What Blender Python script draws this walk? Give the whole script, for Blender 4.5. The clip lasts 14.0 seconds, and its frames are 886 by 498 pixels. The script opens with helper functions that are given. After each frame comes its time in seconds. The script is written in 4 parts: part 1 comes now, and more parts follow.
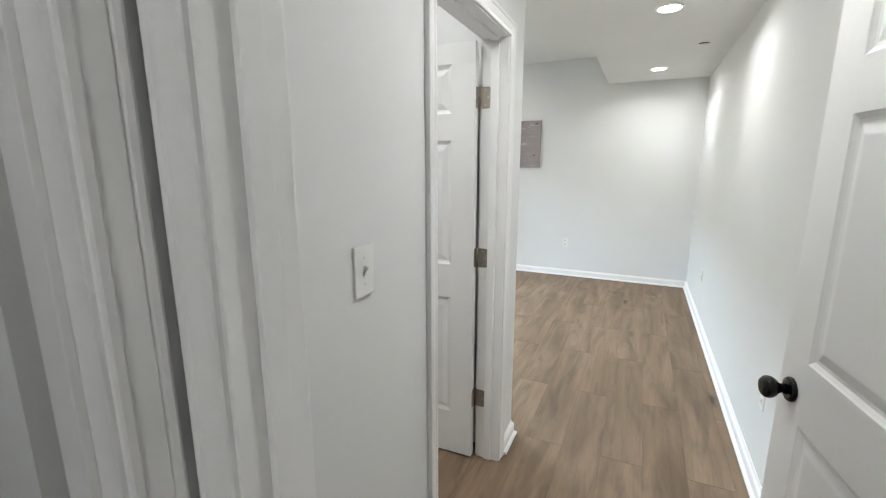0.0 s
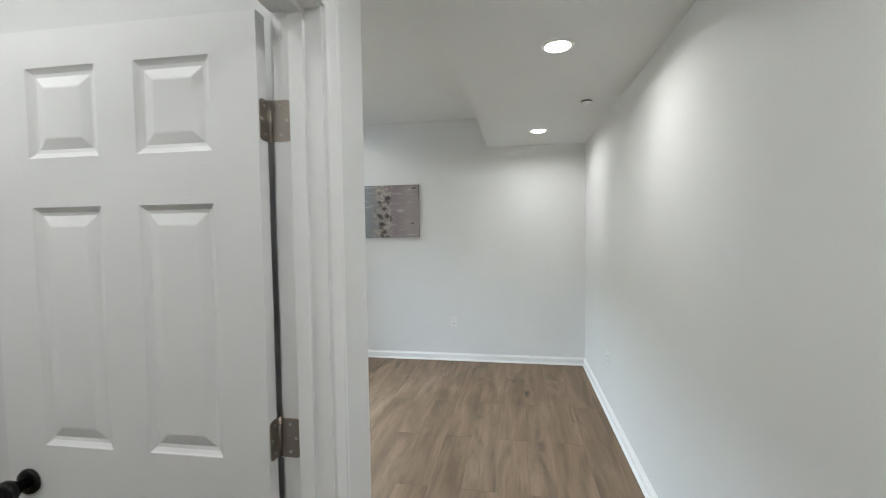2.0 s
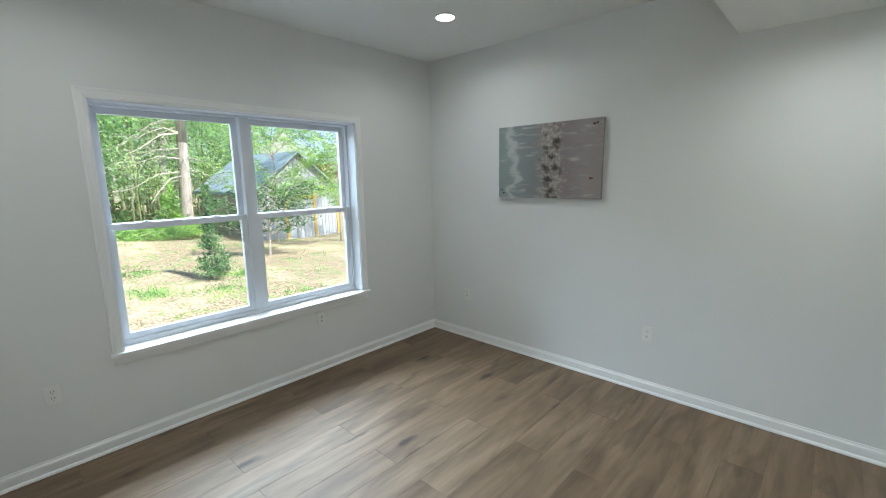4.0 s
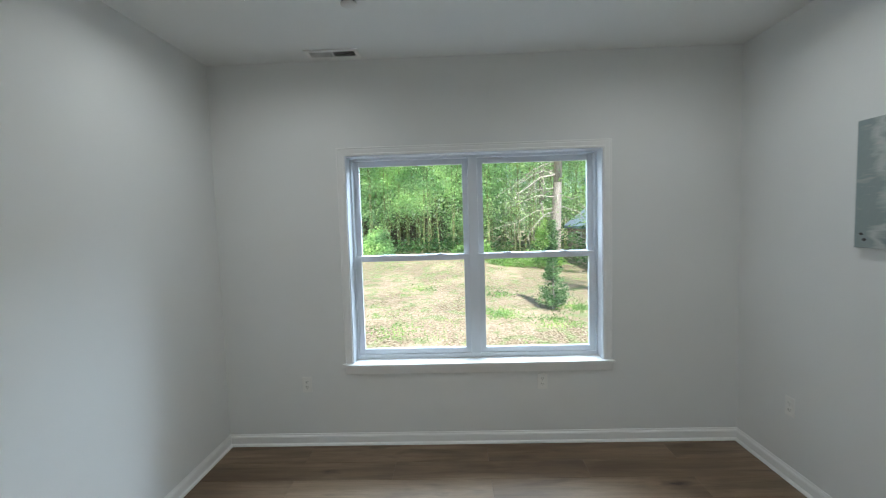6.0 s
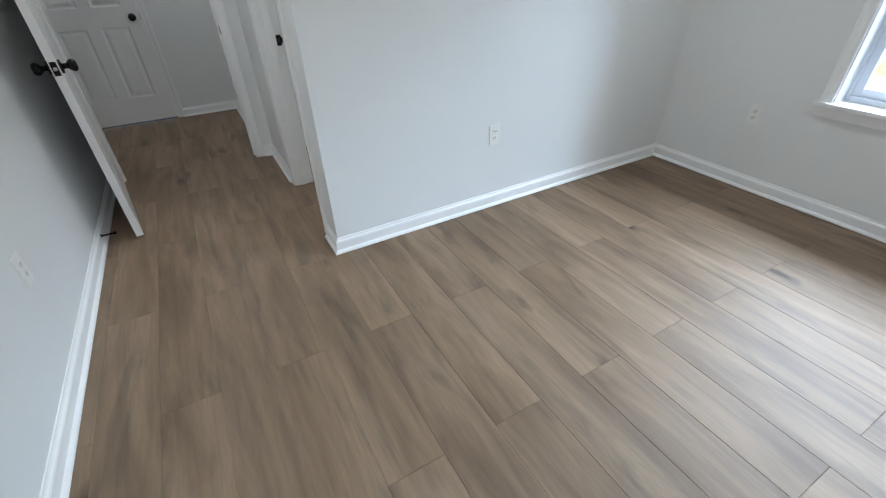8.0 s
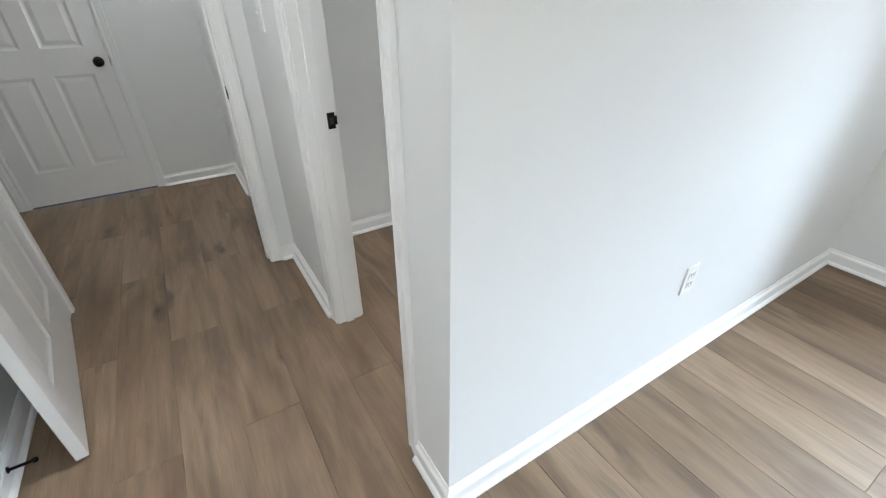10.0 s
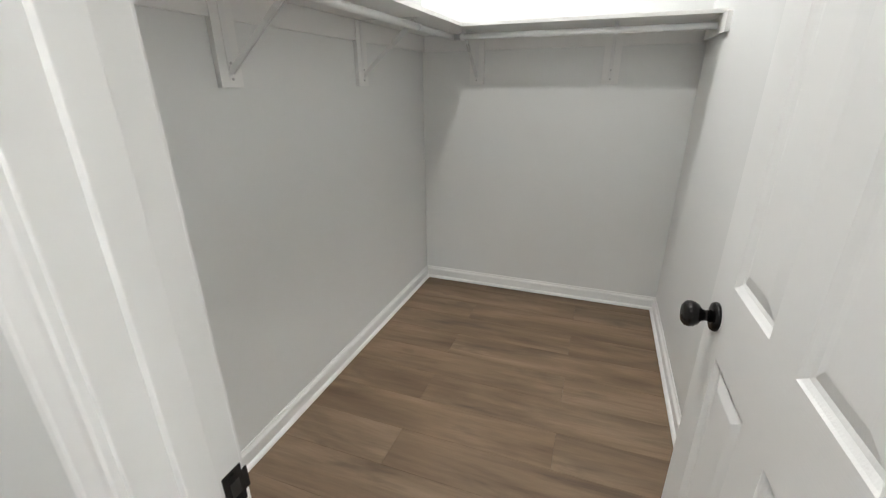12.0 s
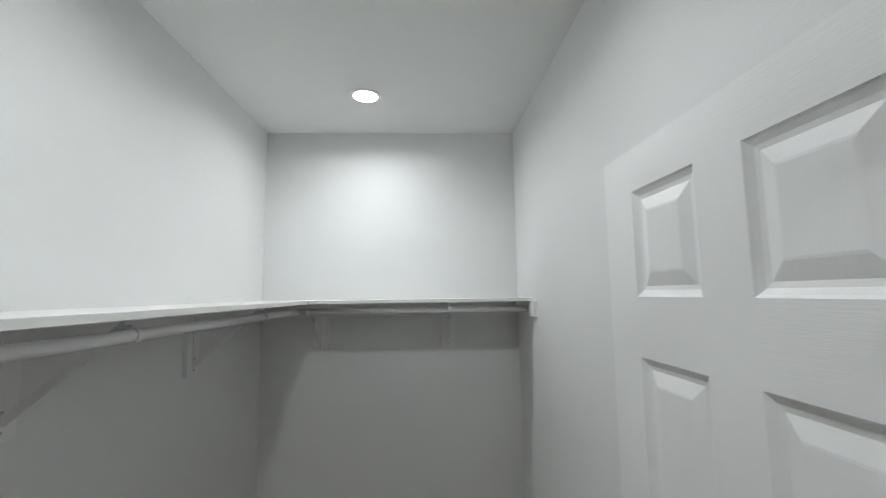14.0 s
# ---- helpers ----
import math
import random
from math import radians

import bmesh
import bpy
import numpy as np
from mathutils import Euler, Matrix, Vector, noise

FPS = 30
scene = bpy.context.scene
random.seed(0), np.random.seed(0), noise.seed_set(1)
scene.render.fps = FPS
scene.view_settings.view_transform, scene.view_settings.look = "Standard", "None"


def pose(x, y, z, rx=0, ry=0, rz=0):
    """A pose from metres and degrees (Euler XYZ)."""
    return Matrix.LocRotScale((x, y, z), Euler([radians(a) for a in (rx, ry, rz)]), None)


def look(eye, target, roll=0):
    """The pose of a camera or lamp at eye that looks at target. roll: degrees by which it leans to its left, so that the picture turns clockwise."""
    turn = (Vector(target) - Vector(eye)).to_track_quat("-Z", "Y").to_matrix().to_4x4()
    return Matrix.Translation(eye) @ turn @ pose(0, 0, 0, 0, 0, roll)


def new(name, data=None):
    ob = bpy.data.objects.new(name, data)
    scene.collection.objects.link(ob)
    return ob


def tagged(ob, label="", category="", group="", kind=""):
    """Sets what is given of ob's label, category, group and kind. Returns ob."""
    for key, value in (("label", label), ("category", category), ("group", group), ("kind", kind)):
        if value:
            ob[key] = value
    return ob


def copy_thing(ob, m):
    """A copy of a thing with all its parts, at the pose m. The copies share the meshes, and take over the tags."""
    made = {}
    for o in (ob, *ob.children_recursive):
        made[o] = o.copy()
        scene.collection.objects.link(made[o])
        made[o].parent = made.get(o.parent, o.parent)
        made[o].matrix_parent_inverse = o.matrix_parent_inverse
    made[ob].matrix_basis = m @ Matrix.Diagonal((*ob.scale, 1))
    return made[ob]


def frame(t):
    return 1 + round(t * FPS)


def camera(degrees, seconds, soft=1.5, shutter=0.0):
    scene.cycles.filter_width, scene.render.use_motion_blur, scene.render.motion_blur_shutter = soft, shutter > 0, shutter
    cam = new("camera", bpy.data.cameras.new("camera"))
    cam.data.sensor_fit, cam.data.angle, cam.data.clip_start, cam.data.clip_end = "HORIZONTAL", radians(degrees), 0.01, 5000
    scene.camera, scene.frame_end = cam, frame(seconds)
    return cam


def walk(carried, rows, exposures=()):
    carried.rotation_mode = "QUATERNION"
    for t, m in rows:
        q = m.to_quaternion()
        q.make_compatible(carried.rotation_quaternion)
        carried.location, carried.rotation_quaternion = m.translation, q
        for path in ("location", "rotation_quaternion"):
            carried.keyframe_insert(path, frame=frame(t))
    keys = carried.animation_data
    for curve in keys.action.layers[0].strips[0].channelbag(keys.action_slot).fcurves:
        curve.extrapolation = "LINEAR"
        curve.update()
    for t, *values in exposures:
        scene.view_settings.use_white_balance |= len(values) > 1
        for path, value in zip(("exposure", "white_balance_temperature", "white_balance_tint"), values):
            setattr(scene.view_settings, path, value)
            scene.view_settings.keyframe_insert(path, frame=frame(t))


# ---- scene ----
cam = camera(92.6, 14.0, soft=1.0, shutter=0.12)
PATH = [
    (0, (0.062, -0.004, 1.479), (-0.765, 1.774, 1.088), 0.0),
    (0.2, (0.049, 0.015, 1.503), (-0.632, 1.863, 1.156), 0.1),
    (0.5, (0.039, 0.092, 1.51), (-0.501, 2.005, 1.29), -0.3),
    (1, (0.021, 0.306, 1.514), (-0.412, 2.256, 1.433), -0.6),
    (1.2, (0.011, 0.401, 1.503), (-0.405, 2.357, 1.445), -0.7),
    (1.5, (-0.032, 0.594, 1.488), (-0.429, 2.553, 1.43), -0.9),
    (2, (-0.075, 0.96, 1.52), (-0.423, 2.928, 1.429), -0.8),
    (2.2, (-0.064, 1.145, 1.507), (-0.406, 3.11, 1.359), -0.9),
    (4.3, (0.132, 2.8, 1.638), (-1.389, 4.062, 1.326), -1.6),
    (4.5, (0.123, 2.962, 1.628), (-1.503, 4.096, 1.365), -1.7),
    (5, (0.068, 3.311, 1.653), (-1.746, 4.135, 1.478), -1.7),
    (5.5, (0.066, 3.613, 1.657), (-1.874, 4.079, 1.517), -1.7),
    (6, (-0.008, 3.797, 1.631), (-2.002, 3.736, 1.495), -1.7),
    (6.5, (-0.144, 3.98, 1.575), (-2.035, 3.354, 1.396), -2.0),
    (7, (-0.255, 4.189, 1.505), (-1.813, 3.031, 1.025), -2.7),
    (7.5, (-0.136, 4.107, 1.356), (-1.314, 2.749, 0.479), -1.7),
    (8, (-0.066, 4.005, 1.298), (-0.861, 2.562, 0.164), -1.7),
    (8.5, (-0.017, 3.782, 1.363), (-0.665, 2.354, 0.121), -1.7),
    (9, (-0.014, 3.502, 1.356), (-0.656, 2.0, 0.202), -1.6),
    (9.2, (-0.045, 3.343, 1.35), (-0.687, 1.815, 0.231), -1.5),
    (11.3, (-0.186, 1.747, 1.288), (-1.672, 0.74, 0.406), -0.1),
    (11.5, (-0.227, 1.662, 1.306), (-1.766, 0.729, 0.435), -0.2),
    (12, (-0.32, 1.505, 1.384), (-2.068, 0.861, 0.657), -0.4),
    (12.5, (-0.497, 1.416, 1.446), (-2.39, 0.936, 1.018), -1.0),
    (13, (-0.561, 1.406, 1.556), (-2.505, 0.937, 1.528), -1.3),
    (13.5, (-0.538, 1.328, 1.628), (-2.497, 1.044, 1.912), -0.7),
    (14, (-0.393, 1.369, 1.711), (-2.38, 1.453, 1.921), -0.8),
]
walk(cam, [(t, look(eye, target, roll)) for t, eye, target, roll in PATH],
     [(0.0, 1.78, 6350, 10), (1.0, 1.52, 6350, 10), (2.2, 1.30, 6300, 9), (4.3, 0.86, 6150, 5), (6.5, 0.66, 6100, 6), (7.0, 0.64, 6050, 6), (7.5, 0.90, 5950, 9), (8.0, 1.26, 5950, 9), (9.2, 1.70, 5950, 10),
      (11.3, 2.12, 6500, 10), (12.0, 2.05, 6450, 10), (12.5, 1.78, 6400, 9), (13.0, 1.30, 6200, 8), (14.0, 1.06, 6100, 8)])

# ---- world, sun ----
SUN_EL, SUN_AZ = 52.0, 68.0
world = bpy.data.worlds.new("sky")
scene.world = world
world.use_nodes = True
_n = world.node_tree.nodes
_sky = _n.new("ShaderNodeTexSky")
_sky.sky_type, _sky.sun_disc = "NISHITA", False
_sky.sun_elevation, _sky.sun_rotation = radians(SUN_EL), radians(SUN_AZ)
world.node_tree.links.new(_sky.outputs[0], _n["Background"].inputs[0])
_n["Background"].inputs[1].default_value = 0.15
sun_data = bpy.data.lights.new("sun", "SUN")
sun_data.energy, sun_data.angle, sun_data.color = 5.0, radians(0.5), (1.0, 0.95, 0.87)
sun = new("sun", sun_data)
_a, _e = radians(SUN_AZ), radians(SUN_EL)
sun.matrix_world = look((20 * math.sin(_a), 20 * math.cos(_a), 30), (20 * math.sin(_a) - math.sin(_a) * math.cos(_e), 20 * math.cos(_a) - math.cos(_a) * math.cos(_e), 30 - math.sin(_e)))

# area lamp added outside, strengthening the sky's light through the window
day_data = bpy.data.lights.new("skylight", "AREA")
day_data.shape, day_data.size, day_data.size_y, day_data.energy, day_data.color = "RECTANGLE", 6.5, 2.6, 900.0, (0.74, 0.87, 1.0)
skylight = new("skylight", day_data)
skylight.matrix_world = look((-6.6, 4.5, 4.3), (-1.6, 3.6, 2.0))

# plan, in metres
XR, XH, XW = 0.65, -0.49, -3.015         # east wall, hall's west wall, window wall
YN, YB = 2.078, 5.778                    # bedroom's south wall, north wall
ZC, ZS = 2.76, 2.44                     # high ceiling, soffit and hall ceiling
XS = -0.407                              # soffit's edge
CX, CY0, CY1 = -3.085, 0.355, 1.955       # closet: west wall, south wall, north wall
CDE = -0.602                             # closet face of the hall's west wall
PY0, PY1 = 0.30, 0.415                   # entry partition
LX, LY = -0.433, -1.19                    # lobby: west wall, south wall
DC0, DC1 = 1.130, 1.832                  # closet doorway
DB0, DB1 = -0.345, 0.575                 # bedroom doorway
DS0, DS1 = -0.56, 0.215                  # side doorway in the lobby
DF0, DF1 = 0.16, 0.935                   # door at the lobby's end
DH = 2.00                                # head height of doorways
WY0, WY1, WZ0, WZ1 = 3.020, 4.842, 0.603, 2.110  # window opening
LAMP_W = 2.6

# ---- materials ----
def nodes_of(name):
    m = bpy.data.materials.new(name)
    m.use_nodes = True
    nt = m.node_tree
    return m, nt, nt.nodes["Principled BSDF"]


def add(nt, kind, **values):
    n = nt.nodes.new(kind)
    for k, v in values.items():
        n.inputs[k].default_value = v
    return n


def ramp(nt, fac, stops):
    r = nt.nodes.new("ShaderNodeValToRGB")
    el = r.color_ramp.elements
    while len(el) < len(stops):
        el.new(0.5)
    for e, (p, c) in zip(el, stops):
        e.position, e.color = p, (*c, 1)
    nt.links.new(fac, r.inputs[0])
    return r.outputs[0]


def coords(nt, scale=(1, 1, 1), source="Object"):
    tc = nt.nodes.new("ShaderNodeTexCoord")
    mp = nt.nodes.new("ShaderNodeMapping")
    mp.inputs["Scale"].default_value = scale
    nt.links.new(tc.outputs[source], mp.inputs[0])
    return mp.outputs[0]


def mix(nt, fac, a, b, blend="MIX"):
    n = nt.nodes.new("ShaderNodeMix")
    n.data_type, n.blend_type = "RGBA", blend
    for socket, v in ((n.inputs[0], fac), (n.inputs[6], a), (n.inputs[7], b)):
        if isinstance(v, bpy.types.NodeSocket):
            nt.links.new(v, socket)
        elif isinstance(v, tuple):
            socket.default_value = (*v, 1)
        else:
            socket.default_value = v
    return n.outputs[2]


def painted(name, colour, rough=0.55, grain=(1, 1, 1), fine=260.0, bump=0.04, spread=0.03, metal=0.0, spec=0.5):
    """Paint, plastic or metal: two scales of tone and a fine relief."""
    m, nt, b = nodes_of(name)
    co = coords(nt, grain)
    big = add(nt, "ShaderNodeTexNoise", Scale=1.7, Detail=3.0)
    small = add(nt, "ShaderNodeTexNoise", Scale=fine, Detail=2.0)
    nt.links.new(co, big.inputs["Vector"])
    nt.links.new(co, small.inputs["Vector"])
    lo = tuple(c * (1 - spread) for c in colour)
    hi = tuple(min(1, c * (1 + spread)) for c in colour)
    nt.links.new(ramp(nt, big.outputs[0], [(0.3, lo), (0.7, hi)]), b.inputs["Base Color"])
    bp = add(nt, "ShaderNodeBump", Strength=bump, Distance=0.01)
    nt.links.new(small.outputs[0], bp.inputs["Height"])
    nt.links.new(bp.outputs[0], b.inputs["Normal"])
    r = nt.nodes.new("ShaderNodeMapRange")
    r.inputs[3].default_value, r.inputs[4].default_value = rough - 0.05, rough + 0.06
    nt.links.new(big.outputs[0], r.inputs[0])
    nt.links.new(r.outputs[0], b.inputs["Roughness"])
    b.inputs["Metallic"].default_value = metal
    b.inputs["Specular IOR Level"].default_value = spec
    return m


M_WALL = painted("wall_paint", (0.77, 0.78, 0.775), 0.62, fine=150, bump=0.05, spread=0.012, spec=0.3)
M_CEIL = painted("ceiling_paint", (0.79, 0.80, 0.79), 0.8, fine=120, bump=0.06, spread=0.012, spec=0.2)
M_TRIM = painted("trim_paint", (0.86, 0.865, 0.86), 0.33, fine=90, bump=0.02, spread=0.01)
M_DOOR = painted("door_paint", (0.82, 0.825, 0.82), 0.40, grain=(1, 1, 0.06), fine=330, bump=0.055, spread=0.01)
M_RAIL = painted("door_paint_rails", (0.82, 0.825, 0.82), 0.40, grain=(0.06, 1, 1), fine=330, bump=0.055, spread=0.01)
M_PLATE = painted("white_plastic", (0.82, 0.82, 0.80), 0.3, bump=0.0, spread=0.01)
# white vinyl, the sky's blue cast put into its base colour
M_VINYL = painted("sky_tinted_vinyl", (0.74, 0.78, 0.84), 0.32, bump=0.01, spread=0.01)
M_BLACK = painted("black_metal", (0.012, 0.011, 0.011), 0.25, bump=0.02, spread=0.2, metal=0.6)
M_BRONZE = painted("satin_nickel", (0.36, 0.32, 0.28), 0.32, bump=0.03, spread=0.1, metal=0.9)
# near-black: stands in for shade in gaps and holes, also underlay and panes
M_DARK = painted("dark_gap", (0.03, 0.028, 0.026), 0.8, bump=0.0)
M_GREY = painted("grey_metal", (0.5, 0.5, 0.5), 0.4, bump=0.0, metal=0.6)
M_SHELF = painted("shelf_white", (0.82, 0.82, 0.81), 0.42, fine=80, bump=0.03, spread=0.012)
M_ROD = painted("white_enamel", (0.80, 0.80, 0.80), 0.28, bump=0.0, spread=0.01)


def glowing(name, colour, strength):
    m, nt, b = nodes_of(name)
    b.inputs["Base Color"].default_value = (0.9, 0.9, 0.9, 1)
    b.inputs["Emission Color"].default_value = (*colour, 1)
    b.inputs["Emission Strength"].default_value = strength
    return m


M_LENS = glowing("lamp_lens", (1.0, 0.95, 0.87), 6.0)


def make_glass():
    m, nt, b = nodes_of("window_glass")
    b.inputs["Base Color"].default_value = (1, 1, 1, 1)
    b.inputs["Roughness"].default_value = 0.0
    b.inputs["IOR"].default_value = 1.0
    b.inputs["Transmission Weight"].default_value = 1.0
    out = nt.nodes["Material Output"]
    clear = nt.nodes.new("ShaderNodeBsdfTransparent")
    clear.inputs[0].default_value = (0.96, 0.98, 0.97, 1)
    gloss = nt.nodes.new("ShaderNodeBsdfGlossy")
    gloss.inputs["Roughness"].default_value = 0.0
    fr = add(nt, "ShaderNodeFresnel", IOR=1.45)
    mx = nt.nodes.new("ShaderNodeMixShader")
    nt.links.new(fr.outputs[0], mx.inputs[0])
    nt.links.new(clear.outputs[0], mx.inputs[1])
    nt.links.new(gloss.outputs[0], mx.inputs[2])
    nt.links.new(mx.outputs[0], out.inputs[0])
    return m


M_GLASS = make_glass()


def make_plank():
    """Oak-look vinyl plank: long grain, cathedral streaks and dark knots, shifted from piece to piece."""
    m, nt, b = nodes_of("oak_plank")
    info = nt.nodes.new("ShaderNodeObjectInfo")
    tc = nt.nodes.new("ShaderNodeTexCoord")
    sh = add(nt, "ShaderNodeVectorMath")
    sh.operation = "MULTIPLY"
    cmb = nt.nodes.new("ShaderNodeCombineXYZ")
    for k in range(3):
        nt.links.new(info.outputs["Random"], cmb.inputs[k])
    nt.links.new(cmb.outputs[0], sh.inputs[0])
    sh.inputs[1].default_value = (37.0, 91.0, 53.0)
    ad = nt.nodes.new("ShaderNodeVectorMath")
    nt.links.new(tc.outputs["Object"], ad.inputs[0])
    nt.links.new(sh.outputs[0], ad.inputs[1])

    def noise_at(scale, detail, stretch, dist=0.0):
        mp = nt.nodes.new("ShaderNodeMapping")
        mp.inputs["Scale"].default_value = stretch
        nt.links.new(ad.outputs[0], mp.inputs[0])
        n = add(nt, "ShaderNodeTexNoise", Scale=scale, Detail=detail, Distortion=dist)
        nt.links.new(mp.outputs[0], n.inputs["Vector"])
        return n.outputs[0]
    broad = noise_at(2.4, 4.0, (2.6, 0.45, 1), 0.8)
    streak = noise_at(3.2, 5.0, (2.3, 0.46, 1), 1.2)
    fine = noise_at(70.0, 4.0, (4.0, 0.16, 1))
    col = ramp(nt, broad, [(0.30, (0.138, 0.090, 0.053)), (0.5, (0.208, 0.143, 0.089)), (0.70, (0.272, 0.197, 0.130))])
    col = mix(nt, ramp(nt, streak, [(0.28, (0.72, 0.72, 0.72)), (0.37, (0.30, 0.30, 0.30)), (0.46, (0, 0, 0))]), col, (0.100, 0.070, 0.045))
    grain = noise_at(9.0, 6.0, (3.6, 0.22, 1), 0.6)
    col = mix(nt, 0.38, col, ramp(nt, grain, [(0.32, (0.60, 0.57, 0.54)), (0.5, (1.0, 1.0, 1.0)), (0.7, (1.20, 1.19, 1.18))]), "MULTIPLY")
    col = mix(nt, 0.36, col, ramp(nt, fine, [(0.3, (0.62, 0.60, 0.58)), (0.7, (1.18, 1.17, 1.16))]), "MULTIPLY")
    # knots: small dark cores
    vm = nt.nodes.new("ShaderNodeMapping")
    vm.inputs["Scale"].default_value = (4.6, 1.5, 1)
    nt.links.new(ad.outputs[0], vm.inputs[0])
    vo = add(nt, "ShaderNodeTexVoronoi", Scale=1.0)
    nt.links.new(vm.outputs[0], vo.inputs["Vector"])
    warp = noise_at(22.0, 3.0, (1.0, 0.6, 1))
    ma = nt.nodes.new("ShaderNodeMath")
    ma.operation = "MULTIPLY_ADD"
    nt.links.new(warp, ma.inputs[0])
    ma.inputs[1].default_value = 0.16
    nt.links.new(vo.outputs["Distance"], ma.inputs[2])
    col = mix(nt, ramp(nt, ma.outputs[0], [(0.15, (0.92, 0.92, 0.92)), (0.18, (0.55, 0.55, 0.55)), (0.26, (0, 0, 0))]), col, (0.042, 0.028, 0.019))
    tone = ramp(nt, info.outputs["Random"], [(0.0, (0.95, 0.94, 0.93)), (0.35, (1.01, 1.0, 0.98)), (0.7, (0.97, 0.975, 0.98)), (1.0, (1.04, 1.035, 1.03))])
    col = mix(nt, 1.0, col, tone, "MULTIPLY")
    nt.links.new(col, b.inputs["Base Color"])
    r = nt.nodes.new("ShaderNodeMapRange")
    r.inputs[3].default_value, r.inputs[4].default_value = 0.50, 0.66
    nt.links.new(fine, r.inputs[0])
    nt.links.new(r.outputs[0], b.inputs["Roughness"])
    bp = add(nt, "ShaderNodeBump", Strength=0.10, Distance=0.004)
    nt.links.new(fine, bp.inputs["Height"])
    nt.links.new(bp.outputs[0], b.inputs["Normal"])
    return m


M_PLANK = make_plank()


# ---- mesh helpers ----
def box(bm, x0, x1, y0, y1, z0, z1, bevel=0.0):
    vs = [bm.verts.new((x, y, z)) for z in (z0, z1) for y in (y0, y1) for x in (x0, x1)]
    fs = [bm.faces.new([vs[i] for i in q]) for q in ((0, 2, 3, 1), (4, 5, 7, 6), (0, 1, 5, 4), (2, 6, 7, 3), (0, 4, 6, 2), (1, 3, 7, 5))]
    if bevel:
        bmesh.ops.bevel(bm, geom=list({e for f in fs for e in f.edges}), offset=bevel, segments=2, profile=0.6, affect="EDGES")


def tube(bm, p, q, r, r2=None, seg=16, caps=True):
    p, q = Vector(p), Vector(q)
    turn = (q - p).to_track_quat("Z", "Y").to_matrix()
    rings = []
    for c, rad in ((p, r), (q, r if r2 is None else r2)):
        rings.append([bm.verts.new(c + turn @ Vector((rad * math.cos(2 * math.pi * i / seg), rad * math.sin(2 * math.pi * i / seg), 0))) for i in range(seg)])
    for i in range(seg):
        bm.faces.new((rings[0][i], rings[0][(i + 1) % seg], rings[1][(i + 1) % seg], rings[1][i])).smooth = True
    if caps:
        bm.faces.new(rings[0][::-1])
        bm.faces.new(rings[1])


def lathe(bm, profile, centre, axis, seg=24):
    """Turn (radius, distance along axis) pairs round an axis."""
    turn = Vector(axis).to_track_quat("Z", "Y").to_matrix()
    rings = [[bm.verts.new(Vector(centre) + turn @ Vector((r * math.cos(2 * math.pi * i / seg), r * math.sin(2 * math.pi * i / seg), h))) for i in range(seg)] for r, h in profile]
    for a, b in zip(rings, rings[1:]):
        for i in range(seg):
            bm.faces.new((a[i], a[(i + 1) % seg], b[(i + 1) % seg], b[i])).smooth = True
    bm.faces.new(rings[0][::-1])
    bm.faces.new(rings[-1])


def part(name, bm, material, parent=None, label=""):
    bmesh.ops.recalc_face_normals(bm, faces=bm.faces)
    me = bpy.data.meshes.new(name)
    bm.to_mesh(me)
    bm.free()
    me.materials.append(material)
    ob = new(name, me)
    ob.parent = parent
    return tagged(ob, label)


def boxes(name, material, *dims, parent=None, label="", bevel=0.0):
    bm = bmesh.new()
    for d in dims:
        box(bm, *d, bevel=bevel)
    return part(name, bm, material, parent, label)


def thing(name, m, label, category, group="", kind=""):
    ob = new(name)
    ob.matrix_world = m
    ob.empty_display_size = 0.05
    return tagged(ob, label, category, group, kind)


def setting(ob, label, category):
    return tagged(ob, label, category, "", "structure")


# ---- structure ----
T = 0.15
setting(boxes("wall_east", M_WALL, (XR, XR + T, PY1, YB + T, 0, ZC)), "smooth off-white painted wall along hall and bedroom", "wall")
setting(boxes("wall_north", M_WALL, (XW - 0.2, XR, YB, YB + T, 0, ZC)), "smooth off-white painted bedroom wall with canvas picture", "wall")
setting(boxes("wall_west", M_WALL, (XW - 0.2, XW, YN, WY0, 0, ZC), (XW - 0.2, XW, WY1, YB, 0, ZC),
              (XW - 0.2, XW, WY0, WY1, 0, WZ0), (XW - 0.2, XW, WY0, WY1, WZ1, ZC)), "off-white painted bedroom wall with a double window", "wall")
setting(boxes("wall_south", M_WALL, (XW - 0.2, XH, CY1, YN, 0, ZC)), "off-white painted wall between bedroom and closet", "wall")
setting(boxes("wall_hall", M_WALL, (CDE, XH, PY1, DC0 - 0.02, 0, ZC), (CDE, XH, DC1 + 0.02, CY1, 0, ZC), (CDE, XH, DC0 - 0.02, DC1 + 0.02, DH + 0.02, ZC)),
        "off-white painted hall wall with closet doorway", "wall")
setting(boxes("wall_entry", M_WALL, (CDE, DB0 - 0.02, PY0, PY1, 0, ZC), (DB1 + 0.02, 1.35, PY0, PY1, 0, ZC), (DB0 - 0.02, DB1 + 0.02, PY0, PY1, DH + 0.02, ZC)),
        "off-white painted partition with bedroom doorway", "wall")
setting(boxes("wall_closet_west", M_WALL, (CX - 0.15, CX, CY0 - 0.15, CY1, 0, ZC)), "off-white painted closet end wall", "wall")
setting(boxes("wall_closet_south", M_WALL, (CX, CDE, CY0 - 0.15, CY0, 0, ZC)), "off-white painted closet side wall", "wall")
